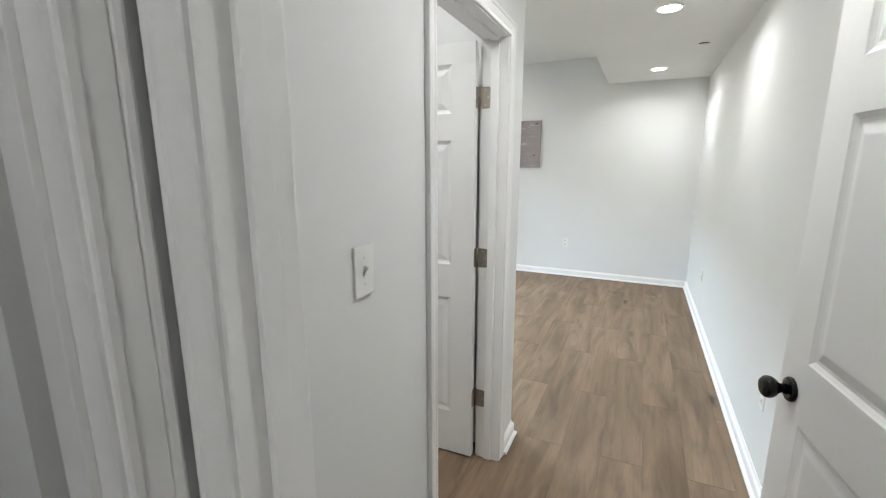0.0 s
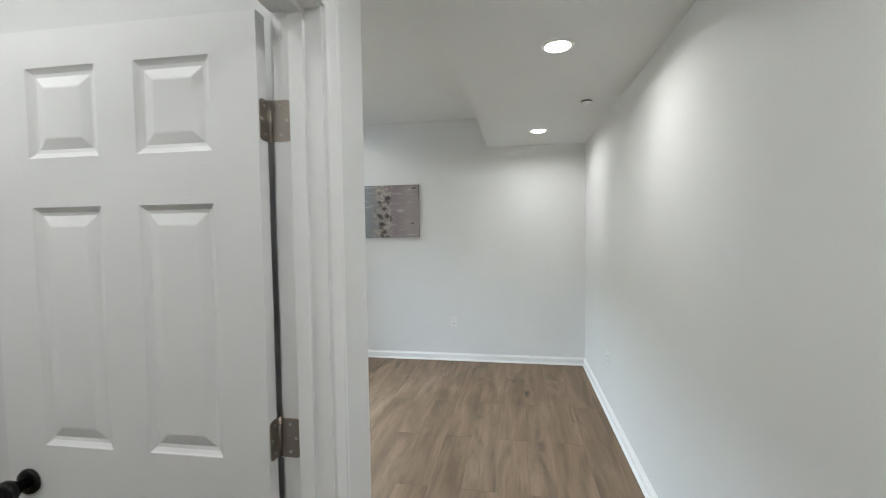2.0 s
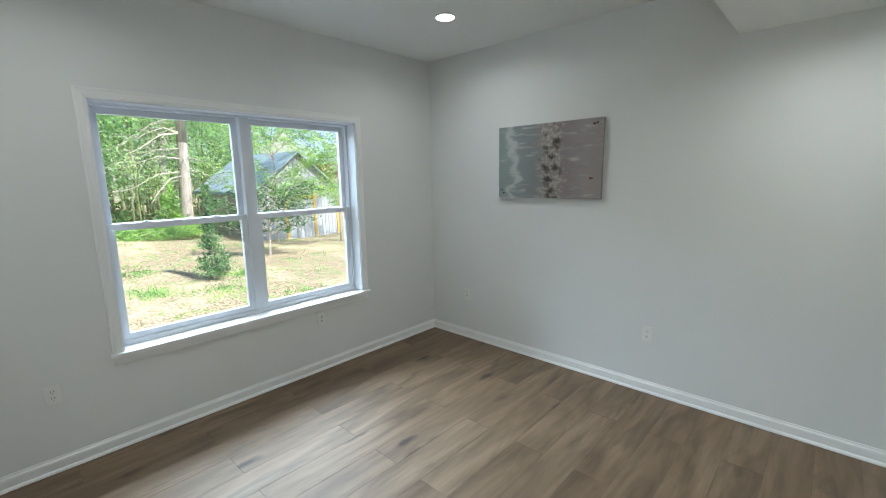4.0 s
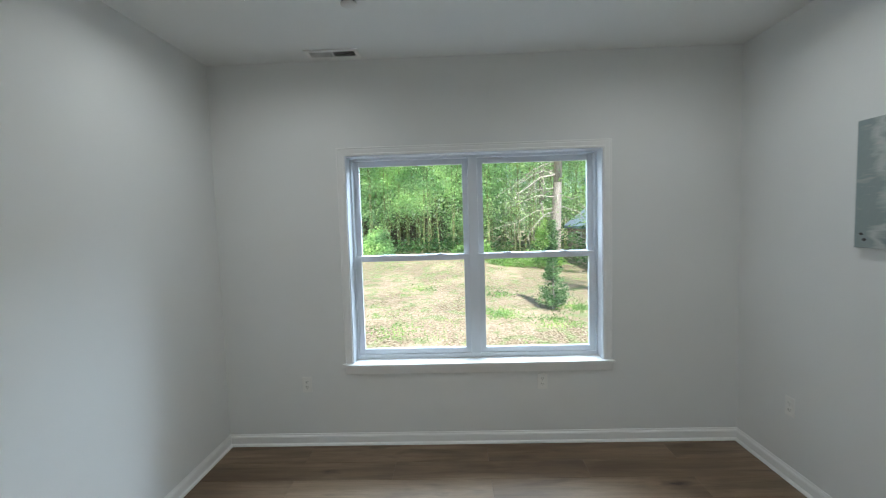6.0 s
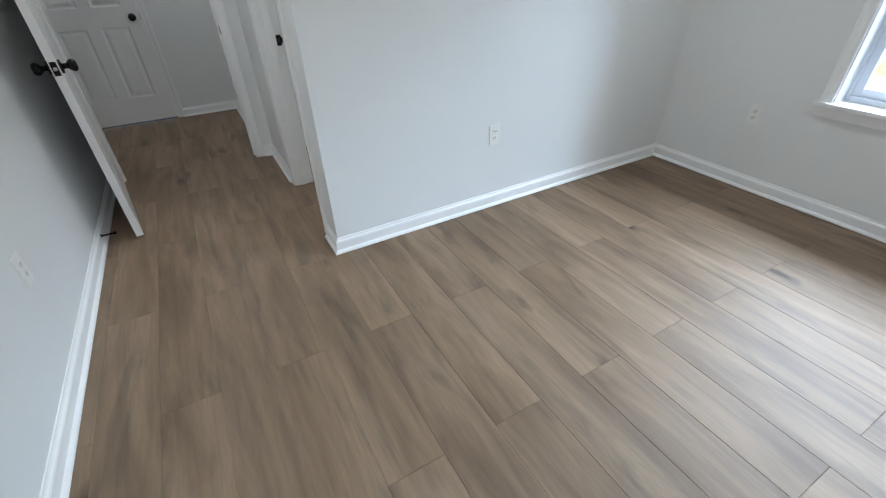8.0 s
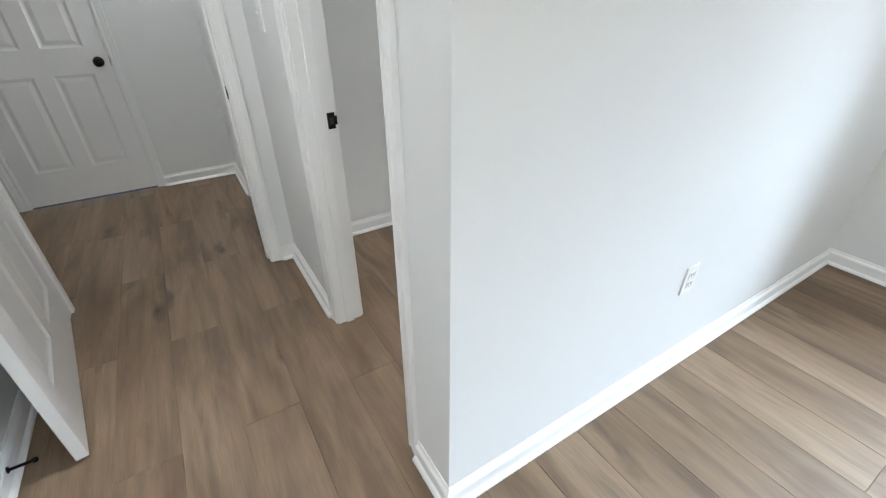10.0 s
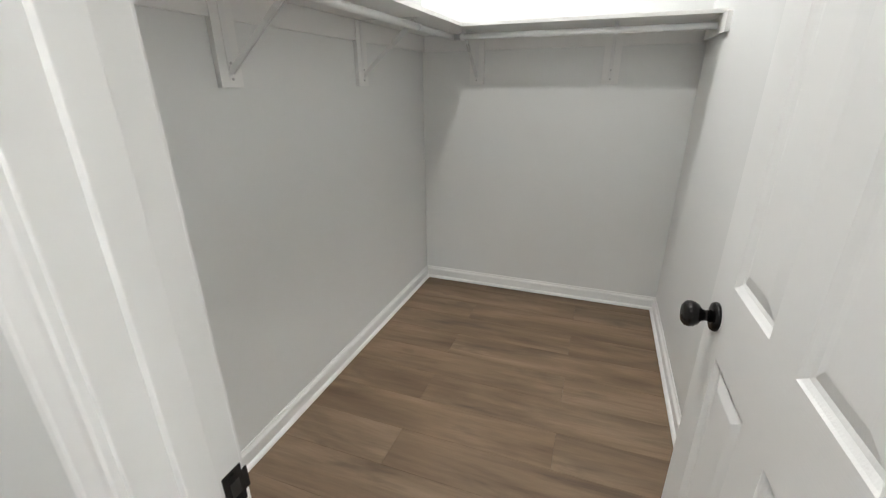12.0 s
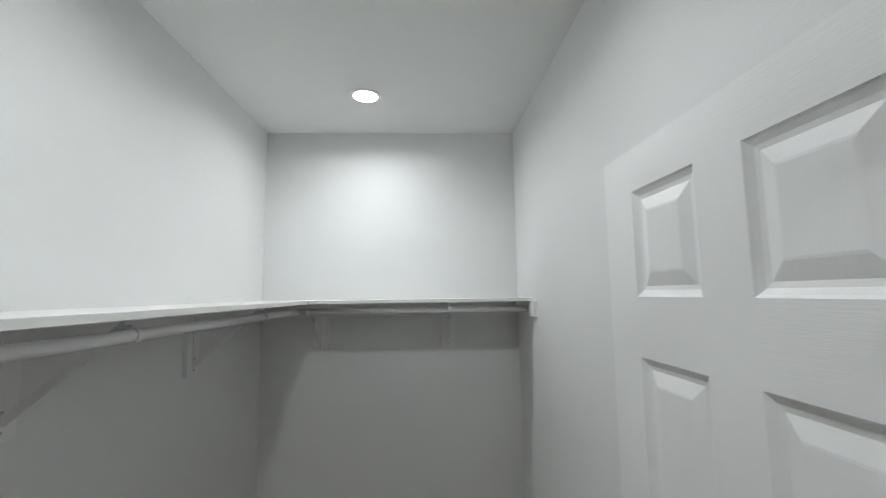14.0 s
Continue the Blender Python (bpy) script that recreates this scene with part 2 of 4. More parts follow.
setting(boxes("wall_lobby_west", M_WALL, (LX - 0.12, LX, LY - 0.12, DS0 - 0.02, 0, ZC), (LX - 0.12, LX, DS1 + 0.02, PY0, 0, ZC), (LX - 0.12, LX, DS0 - 0.02, DS1 + 0.02, DH + 0.02, ZC)),
        "off-white painted lobby wall with open doorway", "wall")
setting(boxes("wall_lobby_south", M_WALL, (LX, DF0 - 0.02, LY - 0.12, LY, 0, ZC), (DF1 + 0.02, 1.35, LY - 0.12, LY, 0, ZC), (DF0 - 0.02, DF1 + 0.02, LY - 0.12, LY, DH + 0.02, ZC)),
        "off-white painted lobby end wall with closed door", "wall")
setting(boxes("wall_lobby_east", M_WALL, (1.25, 1.37, LY, PY0, 0, ZC)), "off-white painted lobby wall", "wall")
setting(boxes("wall_side_room", M_WALL, (-1.95, -1.8, -1.4, CY0 - 0.15, 0, ZC), (-1.8, LX - 0.12, -1.55, -1.4, 0, ZC)), "off-white painted walls of the dark side room", "wall")
setting(boxes("ceiling", M_CEIL, (-3.3, 1.4, -1.6, 6.0, ZC, ZC + 0.15)), "flat white painted ceiling", "ceiling")
setting(boxes("ceiling_soffit", M_CEIL, (XS, XR, YN, YB, ZS, ZC), (XH, XR, PY1, YN, ZS, ZC), (LX, 1.25, LY, PY0, ZS, ZC)), "white painted dropped ceiling over the hall", "ceiling")
setting(boxes("subfloor", M_DARK, (-3.25, 1.4, -1.6, 6.0, -0.25, -0.009)), "dark underlay beneath the planks", "floor")


# ---- trim ----
CASING = [(0.0, 0.0), (0.0, 0.009), (0.003, 0.011), (0.012, 0.0115), (0.015, 0.009), (0.018, 0.0095), (0.040, 0.0145), (0.043, 0.0125), (0.046, 0.0155), (0.053, 0.017), (0.057, 0.015), (0.057, 0.0)]


def casing_mesh(a0, a1, z0, z1, place, four=False):
    """A mitred moulding round an opening a0..a1 up to z1. place(a, z, out) gives the point."""
    bm = bmesh.new()
    rows = []
    for u, d in CASING:
        pts = [(a0 - u, z0), (a0 - u, z1 + u), (a1 + u, z1 + u), (a1 + u, z0)]
        rows.append([bm.verts.new(place(a, z, d)) for a, z in pts])
    for r, s in zip(rows, rows[1:]):
        for i in range(3):
            bm.faces.new((r[i], r[i + 1], s[i + 1], s[i]))
    bm.faces.new([r[0] for r in rows])
    bm.faces.new([r[3] for r in reversed(rows)])
    return bm


def doorway(name, axis, a0, a1, w0, w1, stop0, stop1, label):
    """Jamb lining, stops and a casing on both faces. axis: the wall runs along it; w0..w1 is the wall's thickness."""
    e = thing(name, pose(0, 0, 0), label, "door frame", kind="structure")

    def at(a, w, z):
        return (w, a, z) if axis == "y" else (a, w, z)

    def lining(nm, a, b, z0, z1, u0, u1):
        bm = bmesh.new()
        p, q = at(a, u0, z0), at(b, u1, z1)
        box(bm, min(p[0], q[0]), max(p[0], q[0]), min(p[1], q[1]), max(p[1], q[1]), z0, z1, bevel=0.0015)
        part(nm, bm, M_TRIM, e)
    j0, j1 = w0 - 0.002, w1 + 0.002
    lining("jamb", a0 - 0.018, a0, 0.0, DH + 0.018, j0, j1)
    lining("jamb", a1, a1 + 0.018, 0.0, DH + 0.018, j0, j1)
    lining("head_jamb", a0, a1, DH, DH + 0.018, j0, j1)
    lining("stop", a0, a0 + 0.011, 0.002, DH - 0.011, stop0, stop1)
    lining("stop", a1 - 0.011, a1, 0.002, DH - 0.011, stop0, stop1)
    lining("head_stop", a0, a1, DH - 0.011, DH, stop0, stop1)
    part("casing", casing_mesh(a0 - 0.006, a1 + 0.006, 0.002, DH + 0.006, lambda a, z, d: at(a, w1 + d, z)), M_TRIM, e)
    part("casing", casing_mesh(a0 - 0.006, a1 + 0.006, 0.002, DH + 0.006, lambda a, z, d: at(a, w0 - d, z)), M_TRIM, e)
    return e


frame_c = doorway("door_frame_1", "y", DC0, DC1, CDE, XH, CDE + 0.040, CDE + 0.075, "white painted closet door frame with moulded casing")
frame_b = doorway("door_frame_2", "x", DB0, DB1, PY0, PY1, PY1 - 0.075, PY1 - 0.040, "white painted bedroom door frame with moulded casing")
doorway("door_frame_3", "y", DS0, DS1, LX - 0.12, LX, LX - 0.075, LX - 0.04, "white painted side door frame with moulded casing")
doorway("door_frame_4", "x", DF0, DF1, LY - 0.12, LY, LY - 0.075, LY - 0.04, "white painted end door frame with moulded casing")

BASE = [(0.0, 0.0), (0.015, 0.0), (0.015, 0.060), (0.0135, 0.0615), (0.0135, 0.063), (0.0145, 0.0645), (0.0135, 0.067), (0.009, 0.071), (0.0055, 0.076), (0.004, 0.083), (0.0, 0.084)]
SHOE = [(0.015, 0.0), (0.029, 0.0), (0.0287, 0.004), (0.0265, 0.009), (0.022, 0.0135), (0.015, 0.018)]


def run(name, p, q, out, m0=0, m1=0, label="white painted baseboard with shoe moulding"):
    """A baseboard from p to q standing out along out. m0, m1: 1 outside mitre, -1 inside mitre, 0 square."""
    p, q, out = Vector((*p, 0)), Vector((*q, 0)), Vector((*out, 0))
    along = (q - p).normalized()
    base = None
    for nm, prof in ((name, BASE), ("shoe_moulding", SHOE)):
        bm = bmesh.new()
        rows = []
        for d, z in prof:
            up = Vector((0, 0, z + 0.001))
            rows.append((bm.verts.new(p + out * d - along * d * m0 + up), bm.verts.new(q + out * d + along * d * m1 + up)))
        for r, s in zip(rows, rows[1:] + rows[:1]):
            bm.faces.new((r[0], r[1], s[1], s[0]))
        bm.faces.new([r[0] for r in rows])
        bm.faces.new([r[1] for r in reversed(rows)])
        ob = part(nm, bm, M_TRIM, base)
        base = base or ob
    return setting(base, label, "baseboard")


CW = 0.065
run("baseboard", (XR, PY1), (XR, YB), (-1, 0), -1, -1)
run("baseboard", (XR, YB), (XW, YB), (0, -1), -1, -1)
run("baseboard", (XW, YB), (XW, YN), (1, 0), -1, -1)
run("baseboard", (XW, YN), (XH, YN), (0, 1), -1, 1)
run("baseboard", (XH, YN), (XH, DC1 + CW), (1, 0), 1, 0)
run("baseboard", (XH, DC0 - CW), (XH, PY1), (1, 0), 0, -1)
run("baseboard", (XH, PY1), (DB0 - CW, PY1), (0, 1), -1, 0)
run("baseboard", (CDE, DC0 - CW), (CDE, CY0), (-1, 0), 0, -1)
run("baseboard", (CDE, CY0), (CX, CY0), (0, 1), -1, -1)
run("baseboard", (CX, CY0), (CX, CY1), (1, 0), -1, -1)
run("baseboard", (CX, CY1), (CDE, CY1), (0, -1), -1, -1)
run("baseboard", (LX, LY), (DF0 - CW, LY), (0, 1), -1, 0)
run("baseboard", (LX, DS0 - CW), (LX, LY), (1, 0), 0, -1)
run("baseboard", (1.25, LY), (1.25, PY0), (-1, 0), -1, -1)


# ---- doors ----
def panel_face(bm, w, h, y, s, xs, zs):
    """One moulded face of a six-panel door at depth y; s points outwards."""
    cx = [0.0] + [v for p in xs for v in p] + [w]
    cz = [0.0] + [v for p in zs for v in p] + [h]
    for i in range(len(cx) - 1):
        for k in range(len(cz) - 1):
            a0, a1, c0, c1 = cx[i], cx[i + 1], cz[k], cz[k + 1]
            if i % 2 == 0 or k % 2 == 0:
                f = bm.faces.new([bm.verts.new((a, y, c)) for a, c in ((a0, c0), (a1, c0), (a1, c1), (a0, c1))])
                f.material_index = 1 if 0 < i < len(cx) - 2 and k % 2 == 0 else 0
                continue
            last = None
            for inset, depth in ((0, 0), (0.004, 0.003), (0.012, 0.0075), (0.020, 0.009), (0.044, 0.0025), (0.048, 0.002)):
                ring = [bm.verts.new((a, y - s * depth, c)) for a, c in ((a0 + inset, c0 + inset), (a1 - inset, c0 + inset), (a1 - inset, c1 - inset), (a0 + inset, c1 - inset))]
                if last:
                    for j in range(4):
                        bm.faces.new((last[j], last[(j + 1) % 4], ring[(j + 1) % 4], ring[j]))
                last = ring
            bm.faces.new(last)


def door(name, w, m, swing, label, knobs=True, hinge_gap=0.0):
    """A six-panel door, hinged at x = 0, its slab from y = 0 to -0.035 in its own axes. swing: side of the hinge knuckles (+1, -1)."""
    h, t = 1.98, 0.035
    d = thing(name, m, label, "door", kind="structure")
    st, mu = 0.112, 0.098
    pw = (w - 2 * st - mu) / 2
    xs = [(st, st + pw), (st + pw + mu, w - st)]
    zs = [(0.230, 0.838), (1.000, 1.573), (1.688, 1.895)]
    bm = bmesh.new()
    panel_face(bm, w, h, 0, 1, xs, zs)
    panel_face(bm, w, h, -t, -1, xs, zs)
    for quad in (((0, 0, 0), (0, -t, 0), (0, -t, h), (0, 0, h)), ((w, 0, 0), (w, -t, 0), (w, -t, h), (w, 0, h)),
                 ((0, 0, 0), (w, 0, 0), (w, -t, 0), (0, -t, 0)), ((0, 0, h), (w, 0, h), (w, -t, h), (0, -t, h))):
        bm.faces.new([bm.verts.new(c) for c in quad])
    bmesh.ops.remove_doubles(bm, verts=bm.verts, dist=0.0002)
    slab = part("slab", bm, M_DOOR, d)
    slab.data.materials.append(M_RAIL)
    slab.location.z = 0.012
    for side, y in ((1, 0.0), (-1, -t)):
        bm = bmesh.new()
        c = (w - 0.062, y, 0.92)
        lathe(bm, [(0.031, 0.0), (0.032, 0.004), (0.029, 0.010), (0.018, 0.012)], c, (0, side, 0))
        rose = part("rose", bm, M_BLACK, d, "black round rose")
        bm = bmesh.new()
        lathe(bm, [(0.013, 0.011), (0.0115, 0.022), (0.014, 0.030), (0.022, 0.036), (0.0275, 0.045), (0.0285, 0.052), (0.0265, 0.060), (0.020, 0.066), (0.008, 0.0685)], c, (0, side, 0))
        part("knob", bm, M_BLACK, d, "black round knob")
    latch = boxes("latch_plate", M_BLACK, (w - 0.001, w + 0.0015, -0.030, -0.005, 0.890, 0.950), parent=d, bevel=0.0005)
    bm = bmesh.new()
    lathe(bm, [(0.0085, 0), (0.0085, 0.006), (0.006, 0.009)], (w + 0.001, -0.0175, 0.92), (1, 0, 0), 12)
    part("latch_bolt", bm, M_GREY, d)
    yk = 0.0 if swing > 0 else -t
    for z in (1.765, 1.05, 0.33):
        bm = bmesh.new()
        tube(bm, (-0.003, yk + swing * 0.006, z - 0.046), (-0.003, yk + swing * 0.006, z + 0.046), 0.0065, seg=12)
        for q in (-0.030, 0.0, 0.030):
            tube(bm, (-0.003, yk + swing * 0.006, z + q - 0.001), (-0.003, yk + swing * 0.006, z + q + 0.001), 0.0069, seg=12)
        hg = part("hinge", bm, M_BRONZE, d, "satin nickel butt hinge")
        bm = bmesh.new()
        pts = [(0, -0.045)] + [(0.020 + 0.011 * math.cos(q), -0.034 + 0.011 * math.sin(q)) for q in np.linspace(-math.pi / 2, 0, 5)]
        pts += [(0.020 + 0.011 * math.cos(q), 0.034 + 0.011 * math.sin(q)) for q in np.linspace(0, math.pi / 2, 5)] + [(0, 0.045)]
        lo = [bm.verts.new((0.0005, yk - swing * u, z + v)) for u, v in pts]
        hi = [bm.verts.new((-0.0018, yk - swing * u, z + v)) for u, v in pts]
        bm.faces.new(lo)
        bm.faces.new(hi[::-1])
        for k in range(len(pts)):
            bm.faces.new((lo[k], lo[(k + 1) % len(pts)], hi[(k + 1) % len(pts)], hi[k]))
        part("door_leaf", bm, M_BRONZE, hg)
        for u, v in ((0.012, 0.031), (0.023, 0.0), (0.012, -0.031)):
            bm = bmesh.new()
            lathe(bm, [(0.004, 0.001), (0.004, 0.0022), (0.002, 0.0028)], (0, yk - swing * u, z + v), (-1, 0, 0), 10)
            part("screw", bm, M_GREY, hg)
    return d


def hinge_leaf(name, m):
    """The hinge half that is let into a jamb, with rounded corners and screws."""
    e = thing(name, m, "satin nickel hinge leaf screwed to the jamb", "hinge", "hinge leaves on jamb")
    bm = bmesh.new()
    pts = [(0, -0.045)] + [(0.034 + 0.012 * math.cos(a), -0.033 + 0.012 * math.sin(a)) for a in np.linspace(-math.pi / 2, 0, 5)]
    pts += [(0.034 + 0.012 * math.cos(a), 0.033 + 0.012 * math.sin(a)) for a in np.linspace(0, math.pi / 2, 5)] + [(0, 0.045)]
    lo = [bm.verts.new((x, 0, z)) for x, z in pts]
    hi = [bm.verts.new((x, 0.002, z)) for x, z in pts]
    bm.faces.new(lo)
    bm.faces.new(hi[::-1])
    for i in range(len(pts)):
        bm.faces.new((lo[i], lo[(i + 1) % len(pts)], hi[(i + 1) % len(pts)], hi[i]))
    part("leaf", bm, M_BRONZE, e)
    for x, z in ((0.020, 0.032), (0.034, 0.0), (0.020, -0.032)):
        bm = bmesh.new()
        lathe(bm, [(0.004, 0.0015), (0.004, 0.0026), (0.002, 0.003)], (x, 0, z), (0, 1, 0), 10)
        part("screw", bm, M_GREY, e)
    return e


# closet door: hinged at its north jamb, standing open into the closet
CD_W = DC1 - DC0 - 0.006
door_c = door("door_1", CD_W, pose(CDE - 0.018, DC1 - 0.037, 0, 0, 0, 180 + 1.5), -1, "white six-panel closet door standing open, black knob")
# bedroom door: hinged at its east jamb, standing open along the hall's east wall
door_b = door("door_2", DB1 - DB0 - 0.006, pose(DB1 - 0.003, PY1 + 0.002, 0, 0, 0, 90 + 8.3), -1, "white six-panel bedroom door standing open, black knobs")
# end door: closed
door_f = door("door_3", DF1 - DF0 - 0.006, pose(DF1 - 0.003, LY - 0.035, 0, 0, 0, 180), 1, "white six-panel door closed, black knob")

# ---- window ----
def sash(parent, y0, y1, z0, z1, x, lock):
    """A vinyl sash: four rails round one pane."""
    f = 0.040
    s = boxes("sash", M_VINYL, (x - 0.016, x + 0.016, y0, y0 + f, z0, z1), (x - 0.016, x + 0.016, y1 - f, y1, z0, z1),
              (x - 0.0155, x + 0.0155, y0 + f, y1 - f, z0, z0 + f), (x - 0.0155, x + 0.0155, y0 + f, y1 - f, z1 - f, z1), parent=parent, bevel=0.002)
    g = boxes("pane", M_GLASS, (x - 0.002, x + 0.002, y0 + f, y1 - f, z0 + f, z1 - f), parent=s)
    g.visible_shadow = False
    if lock:
        for q in (0.25, 0.75):
            yc = y0 + (y1 - y0) * q
            bm = bmesh.new()
            box(bm, x - 0.012, x + 0.014, yc - 0.03, yc + 0.03, z1, z1 + 0.006, bevel=0.002)
            tube(bm, (x, yc, z1 + 0.005), (x, yc, z1 + 0.011), 0.011, 0.008)
            part("sash_lock", bm, M_VINYL, s, "white cam lock")


win = thing("window_1", pose(0, 0, 0), "white vinyl double-hung twin window with moulded casing", "window", kind="structure")
YM = 0.5 * (WY0 + WY1)
XG = XW - 0.155
boxes("window_frame", M_VINYL, (XG - 0.05, XG + 0.05, WY0, WY0 + 0.030, WZ0, WZ1), (XG - 0.05, XG + 0.05, WY1 - 0.030, WY1, WZ0, WZ1),
      (XG - 0.05, XG + 0.05, WY0 + 0.030, WY1 - 0.030, WZ0, WZ0 + 0.030), (XG - 0.05, XG + 0.05, WY0 + 0.030, WY1 - 0.030, WZ1 - 0.030, WZ1),
      (XG - 0.05, XG + 0.055, YM - 0.035, YM + 0.035, WZ0 + 0.030, WZ1 - 0.030), parent=win, bevel=0.003)
ZM = 1.358
for a, b in ((WY0 + 0.03, YM - 0.035), (YM + 0.035, WY1 - 0.03)):
    sash(win, a, b, WZ0 + 0.03, ZM + 0.018, XG + 0.020, True)
    sash(win, a, b, ZM - 0.018, WZ1 - 0.03, XG - 0.018, False)
# the reveal takes the same blue-tinted colour for the daylight on it
boxes("reveal", M_VINYL, (XG + 0.05, XW, WY0, WY0 + 0.014, WZ0, WZ1), (XG + 0.05, XW, WY1 - 0.014, WY1, WZ0, WZ1), (XG + 0.05, XW, WY0, WY1, WZ1 - 0.014, WZ1), parent=win)
part("window_casing", casing_mesh(WY0 + 0.008, WY1 - 0.008, WZ0 + 0.002, WZ1 - 0.008, lambda a, z, d: (XW + d, a, z)), M_TRIM, win)
boxes("window_sill", M_TRIM, (XG + 0.05, XW + 0.040, WY0 - 0.066, WY1 + 0.062, WZ0 - 0.018, WZ0 + 0.002), parent=win, bevel=0.004)
boxes("apron", M_TRIM, (XW, XW + 0.013, WY0 - 0.049, WY1 + 0.049, WZ0 - 0.075, WZ0 - 0.018), parent=win, bevel=0.003)
win.children[0].name = "window_frame"

# ---- lamps and ceiling fittings ----
def downlight(x, y, z, power=1.0):
    e = thing("downlight", pose(x, y, z), "round white recessed ceiling downlight, switched on", "ceiling light", "recessed downlights")
    bm = bmesh.new()
    lathe(bm, [(0.082, 0.0), (0.082, -0.003), (0.078, -0.006), (0.066, -0.007), (0.064, -0.004)], (0, 0, 0), (0, 0, 1), 40)
    part("trim_ring", bm, M_PLATE, e)
    bm = bmesh.new()
    lathe(bm, [(0.0, -0.0071), (0.0635, -0.0071), (0.0635, -0.0085), (0.03, -0.0095)], (0, 0, 0), (0, 0, 1), 40)
    part("lens", bm, M_LENS, e, "glowing warm white lens")
    data = bpy.data.lights.new("downlight_lamp", "AREA")
    data.shape, data.size, data.energy, data.color = "DISK", 0.12, LAMP_W * power, (1.0, 0.985, 0.95)
    data.spread = radians(162)
    lamp = new("downlight_lamp", data)
    lamp.location = (x, y, z - 0.012)
    return e


# the last two, over hall and lobby, are unseen, added for the light there
for x, y, z in ((0.129, 3.21, ZS), (0.122, 5.091, ZS), (-2.069, 4.988, ZC), (-2.10, 2.79, ZC), (-2.55, 1.061, ZC), (-1.33, 1.12, ZC), (0.20, 1.33, ZS), (-0.15, -0.95, ZS)):
    downlight(x, y, z, 0.85 if y < 0 else 1.18 if x < -1 and y < 2 else 1.0)

def sprinkler(x, y, z):
    e = thing("sprinkler_cover", pose(x, y, z), "round white concealed sprinkler cover on the ceiling", "sprinkler cover", "sprinkler covers")
    # near-black ring painted for the shadow line above the cover
    bm = bmesh.new()
    lathe(bm, [(0.037, 0.0), (0.037, -0.008), (0.0, -0.008)], (0, 0, 0), (0, 0, 1), 32)
    part("cup", bm, M_DARK, e, "dark ring standing in for the shaded gap above the cover")
    bm = bmesh.new()
    lathe(bm, [(0.0, -0.0082), (0.043, -0.0082), (0.0435, -0.010), (0.042, -0.012), (0.0, -0.0125)], (0, 0, 0), (0, 0, 1), 32)
    part("cover", bm, M_PLATE, e)


sprinkler(0.424, 4.221, ZS)
sprinkler(-2.247, 3.282, ZC)

vent = thing("ceiling_vent", pose(-2.888, 3.013, ZC), "white metal ceiling register with two banks of louvres", "vent")
# the shade between the louvres is a near-black sheet behind them
boxes("backing", M_DARK, (-0.045, 0.045, -0.15, 0.15, -0.003, -0.001), parent=vent)
boxes("frame", M_PLATE, (-0.07, -0.045, -0.175, 0.175, -0.008, 0), (0.045, 0.07, -0.175, 0.175, -0.008, 0), (-0.045, 0.045, -0.175, -0.15, -0.008, 0),
      (-0.045, 0.045, 0.15, 0.175, -0.008, 0), (-0.045, 0.045, -0.006, 0.006, -0.008, 0), parent=vent)
for bank in (-1, 1):
    for i in range(11):
        y = bank * (0.015 + 0.0128 * i)
        bm = bmesh.new()
        v = [bm.verts.new(c) for c in ((-0.045, y, -0.003), (0.045, y, -0.003), (0.045, y + bank * 0.0035, -0.009), (-0.045, y + bank * 0.0035, -0.009))]
        bm.faces.new(v)
        w = [bm.verts.new(c.co + Vector((0, bank * 0.0012, 0.0004))) for c in v]
        bm.faces.new(w[::-1])
        for j in range(4):
            bm.faces.new((v[j], v[(j + 1) % 4], w[(j + 1) % 4], w[j]))
        part("slat", bm, M_PLATE, vent)


# ---- wall plates ----
def plate(name, m, label, category, group=""):
    """A cover plate in the x-z plane, facing -y in its own axes."""
    e = thing(name, m, label, category, group)
    boxes("cover_plate", M_PLATE, (-0.035, 0.035, -0.006, 0, -0.0575, 0.0575), parent=e, bevel=0.0025)
    return e


def outlet(m):
    e = plate("outlet", m, "white duplex wall outlet with cover plate", "outlet", "wall outlets")
    for z in (0.0195, -0.0195):
        bm = bmesh.new()
        box(bm, -0.017, 0.017, -0.0078, -0.005, z - 0.0145, z + 0.0145, bevel=0.003)
        s = part("socket", bm, M_PLATE, e)
        boxes("slots", M_DARK, (-0.0080, -0.0052, -0.0081, -0.007, z - 0.002, z + 0.009), (0.0052, 0.0080, -0.0081, -0.007, z - 0.002, z + 0.009), (-0.002, 0.002, -0.0081, -0.007, z - 0.010, z - 0.006), parent=s)
    bm = bmesh.new()
    lathe(bm, [(0.0032, 0.005), (0.0032, 0.0068), (0.002, 0.0072)], (0, 0, 0), (0, -1, 0), 10)
    part("screw", bm, M_PLATE, e)
    return e


first = outlet(pose(-0.81, YB, 0.452))
for m in (pose(-2.536, YB, 0.452), pose(XW, 2.679, 0.455, 0, 0, 90), pose(XW, 4.394, 0.450, 0, 0, 90), pose(-1.485, YN, 0.452, 0, 0, 180),
          pose(XR, 2.23, 0.43, 0, 0, -90), pose(XR, 4.56, 0.45, 0, 0, -90)):
    copy_thing(first, m)

